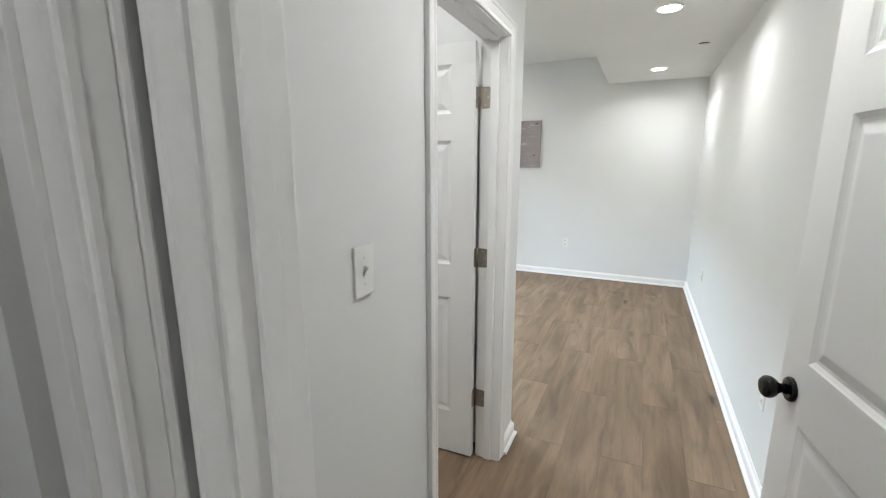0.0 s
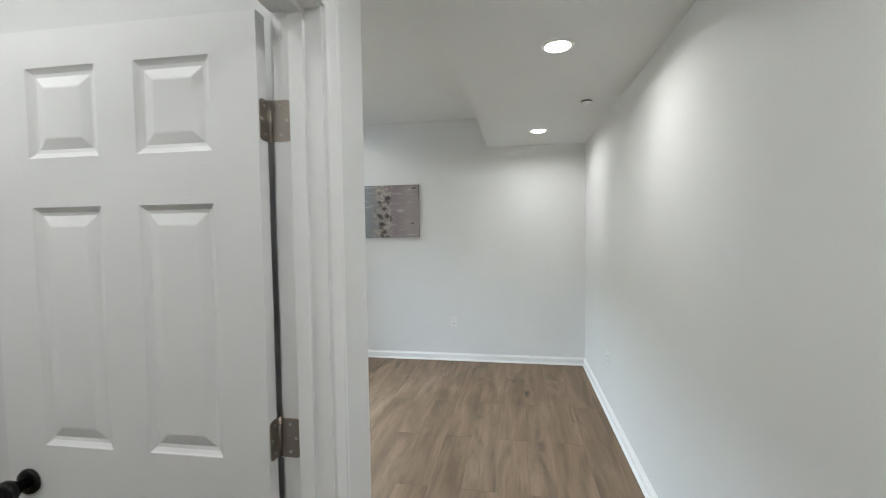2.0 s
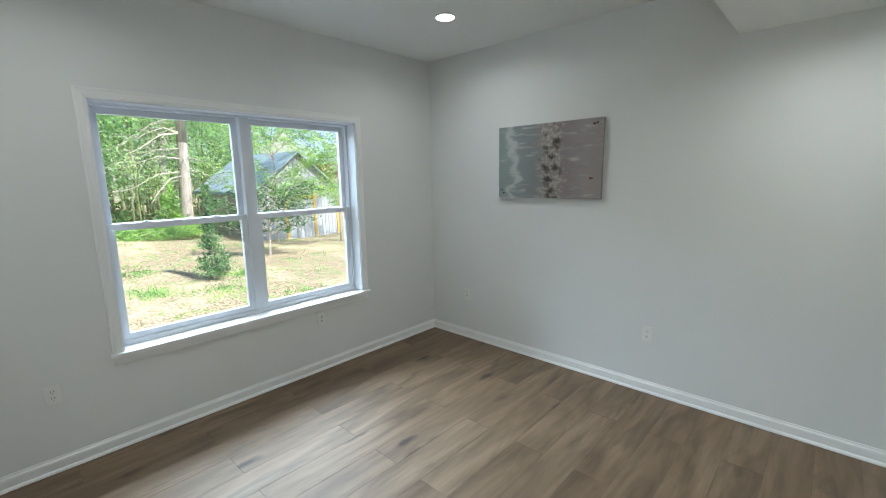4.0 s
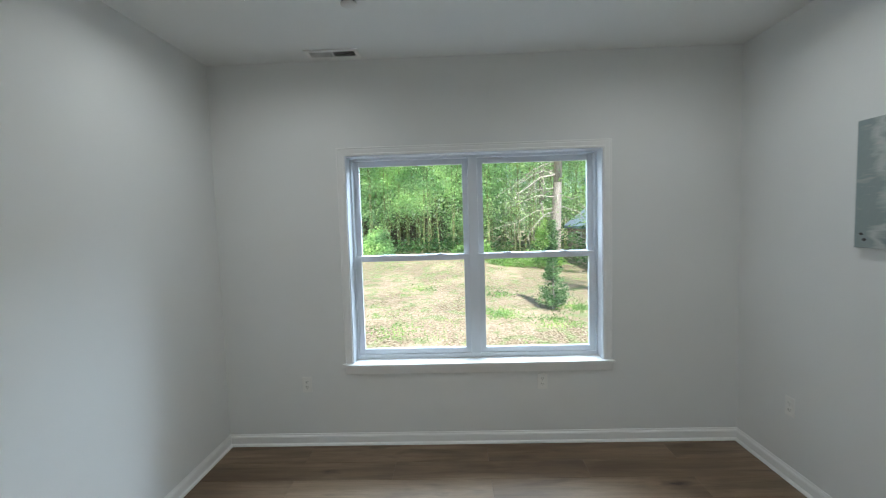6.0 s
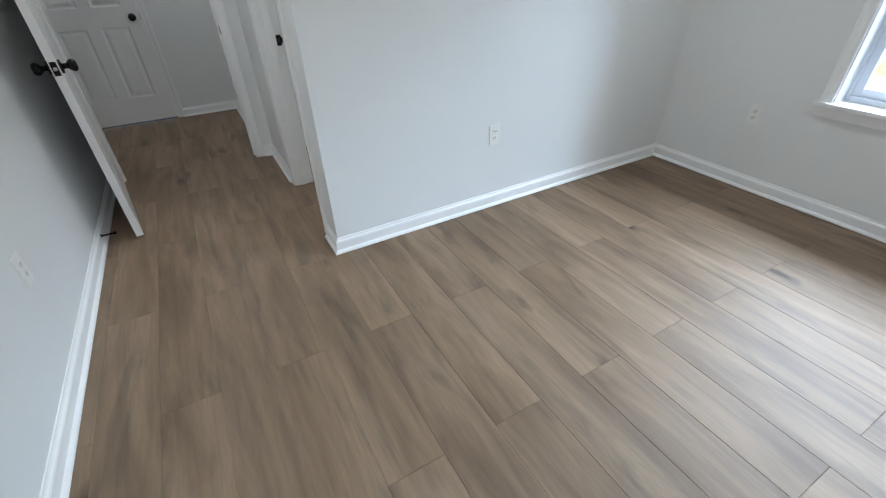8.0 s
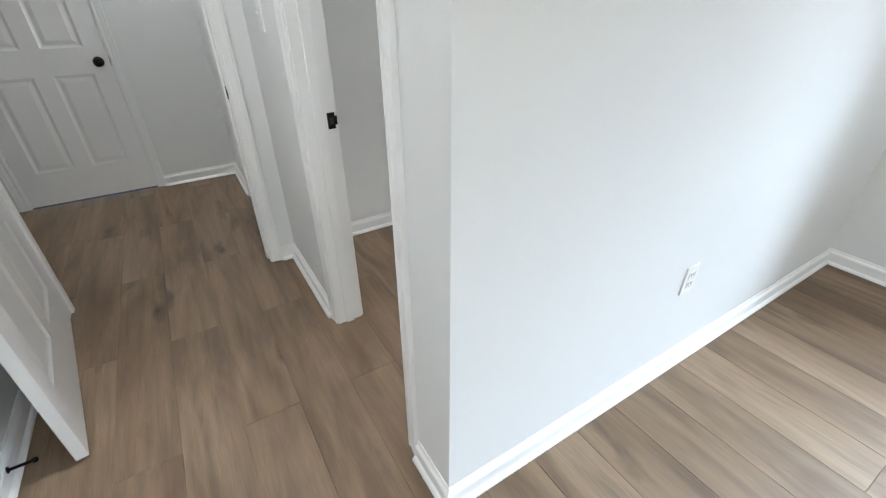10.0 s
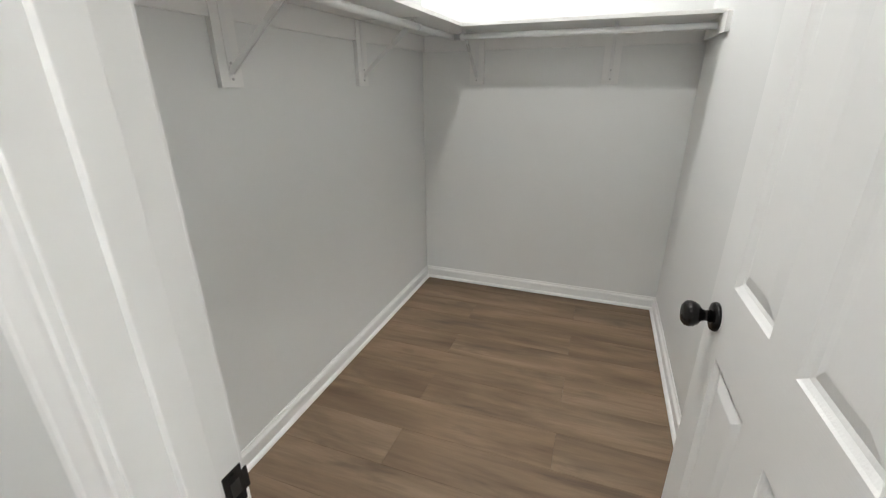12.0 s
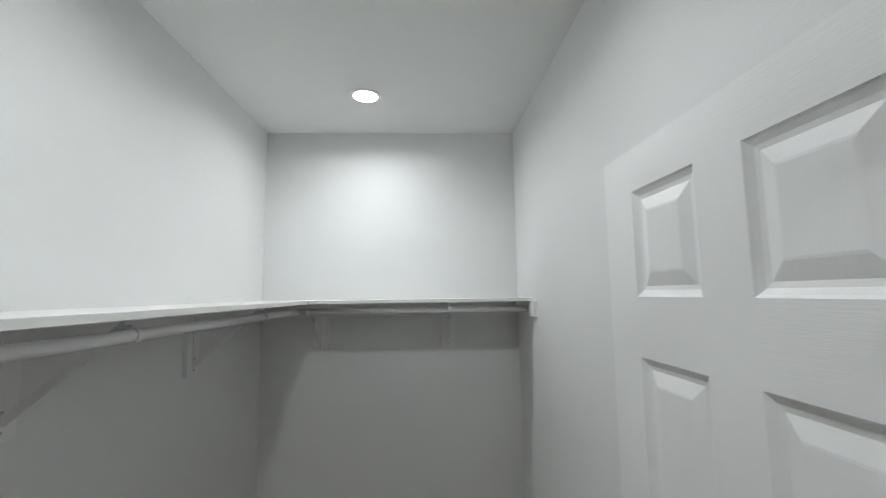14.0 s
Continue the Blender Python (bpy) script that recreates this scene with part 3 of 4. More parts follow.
sw = plate("light_switch", pose(XH, 0.756, 1.246, 0, 0, 90), "white toggle light switch with cover plate", "light switch")
boxes("slot", M_GREY, (-0.0048, 0.0048, -0.0065, -0.005, -0.0115, 0.0115), parent=sw)
bm = bmesh.new()
for a, b, c, d in ((-0.004, 0.004, -0.006, 0.006),):
    v = [bm.verts.new(q) for q in ((a, -0.004, c), (b, -0.004, c), (b, -0.004, d), (a, -0.004, d), (a + 0.001, -0.017, d + 0.001), (b - 0.001, -0.017, d + 0.001), (b - 0.001, -0.015, d + 0.006), (a + 0.001, -0.015, d + 0.006))]
    for q in ((0, 1, 5, 4), (1, 2, 6, 5), (2, 3, 7, 6), (3, 0, 4, 7), (4, 5, 6, 7)):
        bm.faces.new([v[i] for i in q])
part("toggle", bm, M_PLATE, sw)
for z in (0.030, -0.030):
    bm = bmesh.new()
    lathe(bm, [(0.0032, 0.005), (0.0032, 0.0068), (0.002, 0.0072)], (0, 0, z), (0, -1, 0), 10)
    part("screw", bm, M_PLATE, sw)


def strike(m, label):
    """A black strike plate let into a jamb, facing +y, with its lip towards +x."""
    e = thing("strike_plate", m, label, "strike plate", "door strikes")
    boxes("plate", M_BLACK, (-0.014, 0.014, 0, 0.0018, -0.029, 0.029), parent=e, bevel=0.0006)
    boxes("latch_hole", M_DARK, (-0.006, 0.008, 0.0012, 0.0022, -0.012, 0.012), parent=e)
    for z in (0.021, -0.021):
        bm = bmesh.new()
        lathe(bm, [(0.004, 0.001), (0.004, 0.0024), (0.002, 0.003)], (0, 0, z), (0, 1, 0), 10)
        part("screw", bm, M_BLACK, e)
    bm = bmesh.new()
    box(bm, 0.013, 0.022, -0.001, 0.0016, -0.016, 0.016, bevel=0.0006)
    part("lip", bm, M_BLACK, e)


strike(pose(CDE + 0.015, DC0, 0.920, 0, 0, 0) @ Matrix.Rotation(math.pi, 4, "Y"), "black strike plate on the closet door jamb")
strike(pose(DB0, PY1 - 0.020, 0.921, 0, 0, -90) @ Matrix.Rotation(math.pi, 4, "Y"), "black strike plate on the bedroom door jamb")
for z in (1.765, 1.05, 0.33):
    hinge_leaf("hinge_leaf", pose(CDE - 0.006, DC1, z, 0, 0, 0) @ Matrix.Rotation(math.pi, 4, "X"))

# spring door stop on the east baseboard
stop = thing("door_stop", pose(XR - 0.012, 1.29, 0.052), "black spring door stop on the baseboard", "door stop")
bm = bmesh.new()
lathe(bm, [(0.011, 0.0), (0.011, 0.004), (0.007, 0.006)], (0, 0, 0), (-1, 0, 0), 14)
part("base", bm, M_BLACK, stop)
bm = bmesh.new()
tube(bm, (0, 0, 0), (-0.062, 0, 0), 0.0042, seg=10)
for i in range(17):
    x = -0.007 - 0.0032 * i
    lathe(bm, [(0.0042, -0.0012), (0.0056, 0.0), (0.0042, 0.0012)], (x, 0, 0), (-1, 0, 0), 12)
part("spring", bm, M_BLACK, stop)
bm = bmesh.new()
lathe(bm, [(0.006, 0.0), (0.0085, 0.002), (0.0085, 0.012), (0.006, 0.014)], (-0.062, 0, 0), (-1, 0, 0), 14)
part("tip", bm, M_BLACK, stop)

# ---- closet fittings ----
SZ = 1.683
SD = 0.385
boxes_l = boxes("shelf", M_SHELF, (CX, CDE - 0.01, CY0 + 0.001, CY0 + SD, SZ - 0.019, SZ), bevel=0.0015)
tagged(boxes_l, "long white painted closet shelf along the side wall", "shelf", "closet shelves")
boxes_b = boxes("shelf", M_SHELF, (CX + 0.001, CX + SD, CY0 + SD, CY1 - 0.001, SZ - 0.019, SZ), bevel=0.0015)
tagged(boxes_b, "short white painted closet shelf along the end wall", "shelf", "closet shelves")
tagged(boxes("cleat", M_SHELF, (CX + 0.02, CX + SD + 0.085, CY1 - 0.019, CY1, SZ - 0.10, SZ - 0.0195), bevel=0.001), "white painted wooden cleat carrying the shelf end", "cleat")
tagged(boxes("cleat", M_SHELF, (CX, CDE - 0.01, CY0, CY0 + 0.015, SZ - 0.109, SZ - 0.0195), bevel=0.001), "long white painted wooden cleat under the shelf", "cleat")
tagged(boxes("cleat", M_SHELF, (CX, CX + 0.015, CY0 + 0.02, CY1 - 0.02, SZ - 0.109, SZ - 0.0195), bevel=0.001), "white painted wooden cleat on the end wall", "cleat")
RZ, RO = SZ - 0.061, 0.312
bm = bmesh.new()
tube(bm, (CX + RO, CY0 + RO, RZ), (CDE - 0.02, CY0 + RO, RZ), 0.0150, seg=24)
tagged(part("closet_rod", bm, M_ROD), "long white enamelled hanging rod under the shelf", "closet rod", "closet rods")
bm = bmesh.new()
tube(bm, (CX + RO, CY0 + RO, RZ), (CX + RO, CY1 - 0.02, RZ), 0.0150, seg=24)
tagged(part("closet_rod", bm, M_ROD), "short white enamelled hanging rod on the end wall", "closet rod", "closet rods")


def bracket(m):
    """Backing board and steel shelf-and-rod bracket; the wall is y = 0, +y into the closet, z = 0 at the shelf's underside."""
    e = thing("shelf_bracket", m, "white steel shelf and rod bracket on a backing board", "shelf bracket", "closet brackets")
    boxes("backing_board", M_SHELF, (-0.045, 0.045, 0, 0.019, -0.287, -0.001), parent=e, bevel=0.0015)
    boxes("wall_plate", M_ROD, (-0.011, 0.011, 0.019, 0.022, -0.265, -0.002), parent=e, bevel=0.001)
    boxes("arm", M_ROD, (-0.011, 0.011, 0.019, RO, -0.005, -0.002), parent=e, bevel=0.001)
    bm = bmesh.new()
    for s in (-0.006, 0.004):
        a, b = (0.022, -0.240), (RO - 0.02, -0.020)
        pts = [(a[0], a[1] - 0.012), (a[0], a[1] + 0.012), (b[0] - 0.006, b[1] + 0.012), (b[0] + 0.012, b[1])]
        lo = [bm.verts.new((s, y, z)) for y, z in pts]
        hi = [bm.verts.new((s + 0.002, y, z)) for y, z in pts]
        bm.faces.new(lo)
        bm.faces.new(hi[::-1])
        for i in range(4):
            bm.faces.new((lo[i], lo[(i + 1) % 4], hi[(i + 1) % 4], hi[i]))
    box(bm, -0.006, 0.006, 0.022, 0.024, -0.252, -0.228)
    part("strut", bm, M_ROD, e)
    bm = bmesh.new()
    n = 14
    for i in range(n):
        a0 = math.pi * (1.0 + 1.40 * i / n)
        a1 = math.pi * (1.0 + 1.40 * (i + 1) / n)
        q = []
        for a in (a0, a1):
            for r in (0.0151, 0.0190):
                for x in (-0.010, 0.010):
                    q.append(bm.verts.new((x, RO + r * math.cos(a), RZ - SZ + 0.019 + r * math.sin(a))))
        for f in ((0, 1, 5, 4), (2, 6, 7, 3), (0, 4, 6, 2), (1, 3, 7, 5)):
            bm.faces.new([q[k] for k in f])
    box(bm, -0.010, 0.010, RO - 0.0190, RO - 0.0151, RZ - SZ + 0.019, -0.002)
    part("rod_hook", bm, M_ROD, e)
    for z in (-0.262, -0.215):
        bm = bmesh.new()
        lathe(bm, [(0.0045, 0.0), (0.0045, 0.002), (0.002, 0.003)], (0, 0.022, z), (0, 1, 0), 10)
        part("screw", bm, M_GREY, e)
    return e


bz = SZ - 0.019
br = bracket(pose(-1.457, CY0, bz))
copy_thing(br, pose(-2.287, CY0, bz))
copy_thing(br, pose(CX, 0.724, bz, 0, 0, -90))
copy_thing(br, pose(CX, 1.505, bz, 0, 0, -90))
copy_thing(br, pose(-0.80, CY0, bz))

# ---- picture ----
def make_canvas_paint():
    m, nt, b = nodes_of("abstract_paint")
    co = coords(nt)
    sep = nt.nodes.new("ShaderNodeSeparateXYZ")
    nt.links.new(co, sep.inputs[0])
    mr = nt.nodes.new("ShaderNodeMapRange")
    mr.inputs[1].default_value, mr.inputs[2].default_value = -0.47, 0.47
    nt.links.new(sep.outputs[0], mr.inputs[0])
    wob = add(nt, "ShaderNodeTexNoise", Scale=9.0, Detail=6.0, Distortion=0.6)
    nt.links.new(coords(nt, (0.5, 1, 1.6)), wob.inputs["Vector"])
    ma = nt.nodes.new("ShaderNodeMath")
    ma.operation = "MULTIPLY_ADD"
    nt.links.new(wob.outputs[0], ma.inputs[0])
    ma.inputs[1].default_value = 0.30
    nt.links.new(mr.outputs[0], ma.inputs[2])
    base = ramp(nt, ma.outputs[0], [(0.12, (0.25, 0.31, 0.31)), (0.25, (0.27, 0.32, 0.32)), (0.31, (0.50, 0.53, 0.52)), (0.37, (0.25, 0.29, 0.30)), (0.52, (0.22, 0.24, 0.25)),
                                    (0.68, (0.29, 0.255, 0.24)), (0.85, (0.25, 0.215, 0.23)), (1.0, (0.32, 0.285, 0.285))])
    st = add(nt, "ShaderNodeTexNoise", Scale=6.0, Detail=6.0, Distortion=0.3)
    nt.links.new(coords(nt, (1.0, 1, 4.5)), st.inputs["Vector"])
    base = mix(nt, ramp(nt, st.outputs[0], [(0.56, (0, 0, 0)), (0.72, (0.65, 0.65, 0.65))]), base, (0.56, 0.52, 0.50))
    fl = add(nt, "ShaderNodeTexNoise", Scale=40.0, Detail=5.0)
    nt.links.new(co, fl.inputs["Vector"])
    band = ramp(nt, ma.outputs[0], [(0.56, (0, 0, 0)), (0.63, (1, 1, 1)), (0.76, (1, 1, 1)), (0.84, (0, 0, 0))])
    speck = ramp(nt, fl.outputs[0], [(0.50, (0, 0, 0)), (0.58, (0.8, 0.8, 0.8))])
    base = mix(nt, mix(nt, 1.0, band, speck, "MULTIPLY"), base, (0.46, 0.41, 0.37))
    dark = add(nt, "ShaderNodeTexNoise", Scale=13.0, Detail=4.0)
    nt.links.new(co, dark.inputs["Vector"])
    base = mix(nt, mix(nt, 1.0, band, ramp(nt, dark.outputs[0], [(0.36, (0.85, 0.85, 0.85)), (0.46, (0, 0, 0))]), "MULTIPLY"), base, (0.055, 0.045, 0.04))
    # dark smudged flower hearts down the middle
    for x, z, r in ((0.098, 0.150, 0.046), (0.049, 0.029, 0.040), (0.082, -0.050, 0.040), (-0.014, -0.046, 0.034), (0.020, -0.147, 0.044), (0.049, -0.241, 0.042)):
        mp = nt.nodes.new("ShaderNodeMapping")
        mp.inputs["Location"].default_value = (-x, 0, -z * 1.35)
        mp.inputs["Scale"].default_value = (1, 0, 1.35)
        nt.links.new(co, mp.inputs[0])
        ln = nt.nodes.new("ShaderNodeVectorMath")
        ln.operation = "LENGTH"
        nt.links.new(mp.outputs[0], ln.inputs[0])
        sm = nt.nodes.new("ShaderNodeMath")
        sm.operation = "MULTIPLY_ADD"
        nt.links.new(fl.outputs[0], sm.inputs[0])
        sm.inputs[1].default_value = 0.05
        nt.links.new(ln.outputs["Value"], sm.inputs[2])
        base = mix(nt, ramp(nt, sm.outputs[0], [(r * 0.5 + 0.018, (0.92, 0.92, 0.92)), (r * 1.3 + 0.022, (0, 0, 0))]), base, (0.035, 0.03, 0.028))
    nt.links.new(base, b.inputs["Base Color"])
    b.inputs["Roughness"].default_value = 0.6
    bp = add(nt, "ShaderNodeBump", Strength=0.35, Distance=0.004)
    nt.links.new(fl.outputs[0], bp.inputs["Height"])
    nt.links.new(bp.outputs[0], b.inputs["Normal"])
    return m


pic = thing("canvas_picture", pose(-1.663, YB - 0.002, 1.742), "grey and mauve abstract painting on stretched canvas", "picture")
boxes("canvas", make_canvas_paint(), (-0.467, 0.467, -0.036, 0, -0.303, 0.303), parent=pic, bevel=0.003)
M_RUST = painted("rust_paint", (0.14, 0.045, 0.018), 0.6, spread=0.3)
M_SOOT = painted("soot_paint", (0.03, 0.025, 0.025), 0.6, spread=0.3)
for x, z, r, mt in ((0.40, 0.262, 0.013, M_SOOT), (0.425, 0.268, 0.011, M_RUST), (0.385, -0.142, 0.012, M_RUST), (0.397, -0.142, 0.010, M_RUST), (-0.43, -0.235, 0.009, M_SOOT), (-0.415, -0.262, 0.010, M_SOOT)):
    bm = bmesh.new()
    rr = random.Random(int(x * 1000 + z * 77))
    ring = [bm.verts.new((x + r * rr.uniform(0.6, 1.15) * math.cos(k * 0.449) * 1.2, -0.0375, z + r * rr.uniform(0.6, 1.1) * math.sin(k * 0.449) * 0.8)) for k in range(14)]
    top = bm.verts.new((x, -0.0395, z))
    for k in range(14):
        bm.faces.new((ring[k], ring[(k + 1) % 14], top))
    part("paint_blob", bm, mt, pic)

# ---- garden ----
def ground_z(x, y):
    """The lawn: low by the house, rising towards the bamboo, flatter to the north."""
    s = 1.0 - 0.75 * min(1.0, max(0.0, (y - 4.0) / 9.0))
    far = min(max(0.0, -x - 6.0), 26.0)
    return -1.3 + 0.073 * far * s + 0.05 * math.sin(x * 0.55 + 0.7 * math.sin(y * 0.4)) * math.sin(y * 0.43)


def make_lawn():
    m, nt, b = nodes_of("dry_lawn")
    co = coords(nt)
    big = add(nt, "ShaderNodeTexNoise", Scale=0.55, Detail=5.0, Distortion=0.4)
    mid = add(nt, "ShaderNodeTexNoise", Scale=2.6, Detail=6.0)
    fine = add(nt, "ShaderNodeTexNoise", Scale=18.0, Detail=9.0)
    for n in (big, mid, fine):
        nt.links.new(co, n.inputs["Vector"])
    straw = ramp(nt, fine.outputs[0], [(0.36, (0.12, 0.095, 0.06)), (0.46, (0.32, 0.245, 0.165)), (0.55, (0.40, 0.305, 0.222)), (0.66, (0.60, 0.50, 0.40))])
    earth = ramp(nt, fine.outputs[0], [(0.32, (0.36, 0.26, 0.18)), (0.66, (0.62, 0.49, 0.37))])
    green = ramp(nt, fine.outputs[0], [(0.32, (0.12, 0.17, 0.06)), (0.66, (0.36, 0.42, 0.20))])
    col = mix(nt, ramp(nt, big.outputs[0], [(0.50, (0, 0, 0)), (0.62, (0.9, 0.9, 0.9))]), straw, earth)
    col = mix(nt, ramp(nt, mid.outputs[0], [(0.50, (0, 0, 0)), (0.62, (0.8, 0.8, 0.8))]), col, green)
    nt.links.new(col, b.inputs["Base Color"])
    b.inputs["Roughness"].default_value = 0.95
    b.inputs["Specular IOR Level"].default_value = 0.1
    bp = add(nt, "ShaderNodeBump", Strength=0.35, Distance=0.04)
    nt.links.new(fine.outputs[0], bp.inputs["Height"])
    nt.links.new(bp.outputs[0], b.inputs["Normal"])
    return m


def leafy(name, lo, hi, through_light=0.35):
    """Foliage: leaf tones vary from leaf to leaf, with light passing through."""
    m, nt, b = nodes_of(name)
    g = nt.nodes.new("ShaderNodeNewGeometry")
    c = ramp(nt, g.outputs["Random Per Island"], [(0.0, lo), (1.0, hi)])
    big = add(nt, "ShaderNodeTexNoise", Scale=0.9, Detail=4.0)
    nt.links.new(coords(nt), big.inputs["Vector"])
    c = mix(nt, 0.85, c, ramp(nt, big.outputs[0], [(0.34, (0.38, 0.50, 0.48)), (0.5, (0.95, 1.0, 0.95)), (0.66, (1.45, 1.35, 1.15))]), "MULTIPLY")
    nt.links.new(c, b.inputs["Base Color"])
    b.inputs["Roughness"].default_value = 0.5
    tr = nt.nodes.new("ShaderNodeBsdfTranslucent")
    nt.links.new(c, tr.inputs[0])
    mx = nt.nodes.new("ShaderNodeMixShader")
    mx.inputs[0].default_value = through_light
    nt.links.new(b.outputs[0], mx.inputs[1])
    nt.links.new(tr.outputs[0], mx.inputs[2])
    nt.links.new(mx.outputs[0], nt.nodes["Material Output"].inputs[0])
    return m


M_LAWN = make_lawn()
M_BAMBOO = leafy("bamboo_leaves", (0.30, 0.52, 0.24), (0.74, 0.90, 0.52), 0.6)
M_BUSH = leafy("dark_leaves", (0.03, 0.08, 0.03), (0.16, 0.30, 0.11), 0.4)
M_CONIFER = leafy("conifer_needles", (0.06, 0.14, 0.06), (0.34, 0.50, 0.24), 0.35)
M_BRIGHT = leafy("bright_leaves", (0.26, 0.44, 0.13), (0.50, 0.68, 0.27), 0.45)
M_CULM = painted("bamboo_culm", (0.27, 0.28, 0.13), 0.5, spread=0.35)
M_BARK = painted("pine_bark", (0.46, 0.39, 0.35), 0.9, grain=(6, 6, 1.2), fine=9, bump=0.9, spread=0.3)
M_DEAD = painted("dead_branch", (0.50, 0.44, 0.38), 0.9, spread=0.25)
M_SIDING = painted("weathered_siding", (0.40, 0.40, 0.44), 0.85, grain=(8, 8, 0.6), fine=12, bump=0.4, spread=0.2)
M_SIDE_WALL = painted("mauve_brown_boards", (0.36, 0.28, 0.26), 0.85, grain=(8, 8, 0.6), fine=12, bump=0.4, spread=0.2)
M_ROOF = painted("slate_blue_shingles", (0.25, 0.32, 0.40), 0.85, fine=14, bump=0.5, spread=0.15)
M_YELLOW = painted("yellow_timber", (0.55, 0.36, 0.10), 0.7, spread=0.15)
M_BRICK = painted("red_brick", (0.36, 0.15, 0.09), 0.9, fine=18, bump=0.4, spread=0.2)
M_PALE = painted("pale_siding", (0.62, 0.60, 0.57), 0.8, spread=0.08)
M_FENCE = painted("old_fence_wood", (0.14, 0.11, 0.09), 0.9, grain=(6, 6, 0.8), fine=10, bump=0.4, spread=0.3)
M_STONE = painted("pale_concrete", (0.58, 0.57, 0.55), 0.9, fine=20, bump=0.3, spread=0.12)

bm = bmesh.new()
gx = [-3.24 - 0.6 * i for i in range(56)] + [-40, -55, -80, -140, -400]
gy = [-400, -140, -60] + [-30 + 0.75 * i for i in range(88)] + [50, 80, 160, 400]
grid = [[bm.verts.new((x, y, ground_z(x, y))) for y in gy] for x in gx]
for a, b in zip(grid, grid[1:]):
    for i in range(len(gy) - 1):
        bm.faces.new((a[i], a[i + 1], b[i + 1], b[i])).smooth = True
setting(part("ground", bm, M_LAWN), "sloping lawn of dry straw-coloured grass with green patches", "lawn")
setting(boxes("wall_foundation", M_STONE, (XW - 0.19, XW - 0.05, -1.6, 6.0, -1.6, -0.25)), "pale concrete foundation wall", "wall")


def leaves_mesh(name, points, length, width, rng, droop=0.5):
    """Many small pointed leaves at the given points, each its own island of two triangles."""
    n = len(points)
    az = rng.uniform(0, 2 * math.pi, n)
    el = rng.normal(-droop, 0.45, n)
    d = np.stack([np.cos(az) * np.cos(el), np.sin(az) * np.cos(el), np.sin(el)], 1)
    side = np.cross(d, rng.normal(0, 1, (n, 3)))
    side /= np.linalg.norm(side, axis=1)[:, None] + 1e-9
    ln = (length * rng.uniform(0.6, 1.3, n))[:, None]
    wd = (width * rng.uniform(0.6, 1.3, n))[:, None]
    quad = np.stack([points, points + d * ln * 0.45 + side * wd, points + d * ln, points + d * ln * 0.45 - side * wd], 1)
    me = bpy.data.meshes.new(name)
    me.from_pydata(quad.reshape(-1, 3).tolist(), [], np.arange(4 * n).reshape(-1, 4).tolist())
    return me


def foliage(name, points, length, width, material, rng, parent=None, droop=0.5, label=""):
    me = leaves_mesh(name, np.asarray(points, float), length, width, rng, droop)
    me.materials.append(material)
    ob = new(name, me)
    ob.parent = parent
    return tagged(ob, label)


def limb(bm, pts, r0, r1, seg=7):
    """A tapered branch through the given points."""
    n = len(pts) - 1
    for i in range(n):
        tube(bm, pts[i], pts[i + 1], r0 + (r1 - r0) * i / n, r0 + (r1 - r0) * (i + 1) / n, seg, caps=(i == n - 1))


# bamboo thicket along the lawn's far edge
rng = np.random.default_rng(4)
thicket = thing("bamboo_thicket", pose(0, 0, 0), "tall dense bamboo thicket behind the lawn", "bamboo", kind="stuff")
bm = bmesh.new()
pts = []
for i in range(330):
    y = rng.uniform(-13, 15.0)
    x = -22.2 - 0.05 * (4 - y) - abs(rng.normal(0, 2.6))
    if y > 8.2 and x > -25.5:
        x -= 3.5
    z0 = ground_z(x, y)
    h = rng.uniform(7.0, 10.5)
    lean = rng.normal(0, 0.55, 2)
    if rng.random() < 0.75:
        r = rng.uniform(0.028, 0.055)
        limb(bm, [(x, y, z0 - 0.1), (x + lean[0] * 0.25, y + lean[1] * 0.25, z0 + h * 0.4), (x + lean[0], y + lean[1], z0 + h * 0.9)], r, r * 0.4, 5)
    low = rng.uniform(0.8, 3.6)
    for k in range(rng.integers(5, 9)):
        f = rng.uniform(low / h, 1.0)
        c = np.array([x + lean[0] * f * f + rng.normal(0, 0.35), y + lean[1] * f * f + rng.normal(0, 0.45), z0 + h * f])
        m = int(rng.integers(70, 120))
        pts.append(c + rng.normal(0, 1, (m, 3)) * np.array([0.42, 0.50, 0.30]))
for i in range(150):
    # leafy sprays that hang out over the lawn, in drifts
    y = rng.uniform(-11, 8.0)
    x = -21.7 - abs(rng.normal(0, 0.8))
    z = ground_z(x, y) + (0.7 + 1.8 * abs(math.sin(y * 0.9 + 0.6)) + rng.uniform(0, 5.5))
    m = int(rng.integers(110, 190))
    pts.append(np.array([x, y, z]) + rng.normal(0, 1, (m, 3)) * np.array([0.35, 0.55, 0.32]))
part("culms", bm, M_CULM, thicket, "green-yellow bamboo culms")
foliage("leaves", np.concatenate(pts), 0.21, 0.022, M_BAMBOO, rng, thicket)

# deep woods behind
pts = rng.uniform((-44, -34, -0.5), (-29, 34, 13.0), (44000, 3))
pts = pts[(pts[:, 1] < 7.5) | (rng.random(len(pts)) < 0.2)]
pts = pts[pts[:, 2] < 9.5 + 2.5 * np.sin(pts[:, 1] * 0.31) + 1.5 * np.sin(pts[:, 1] * 0.83)]
woods = foliage("distant_woods", pts, 0.75, 0.16, M_BUSH, rng)
tagged(woods, "dense dark green woods beyond the bamboo", "woods", kind="stuff")

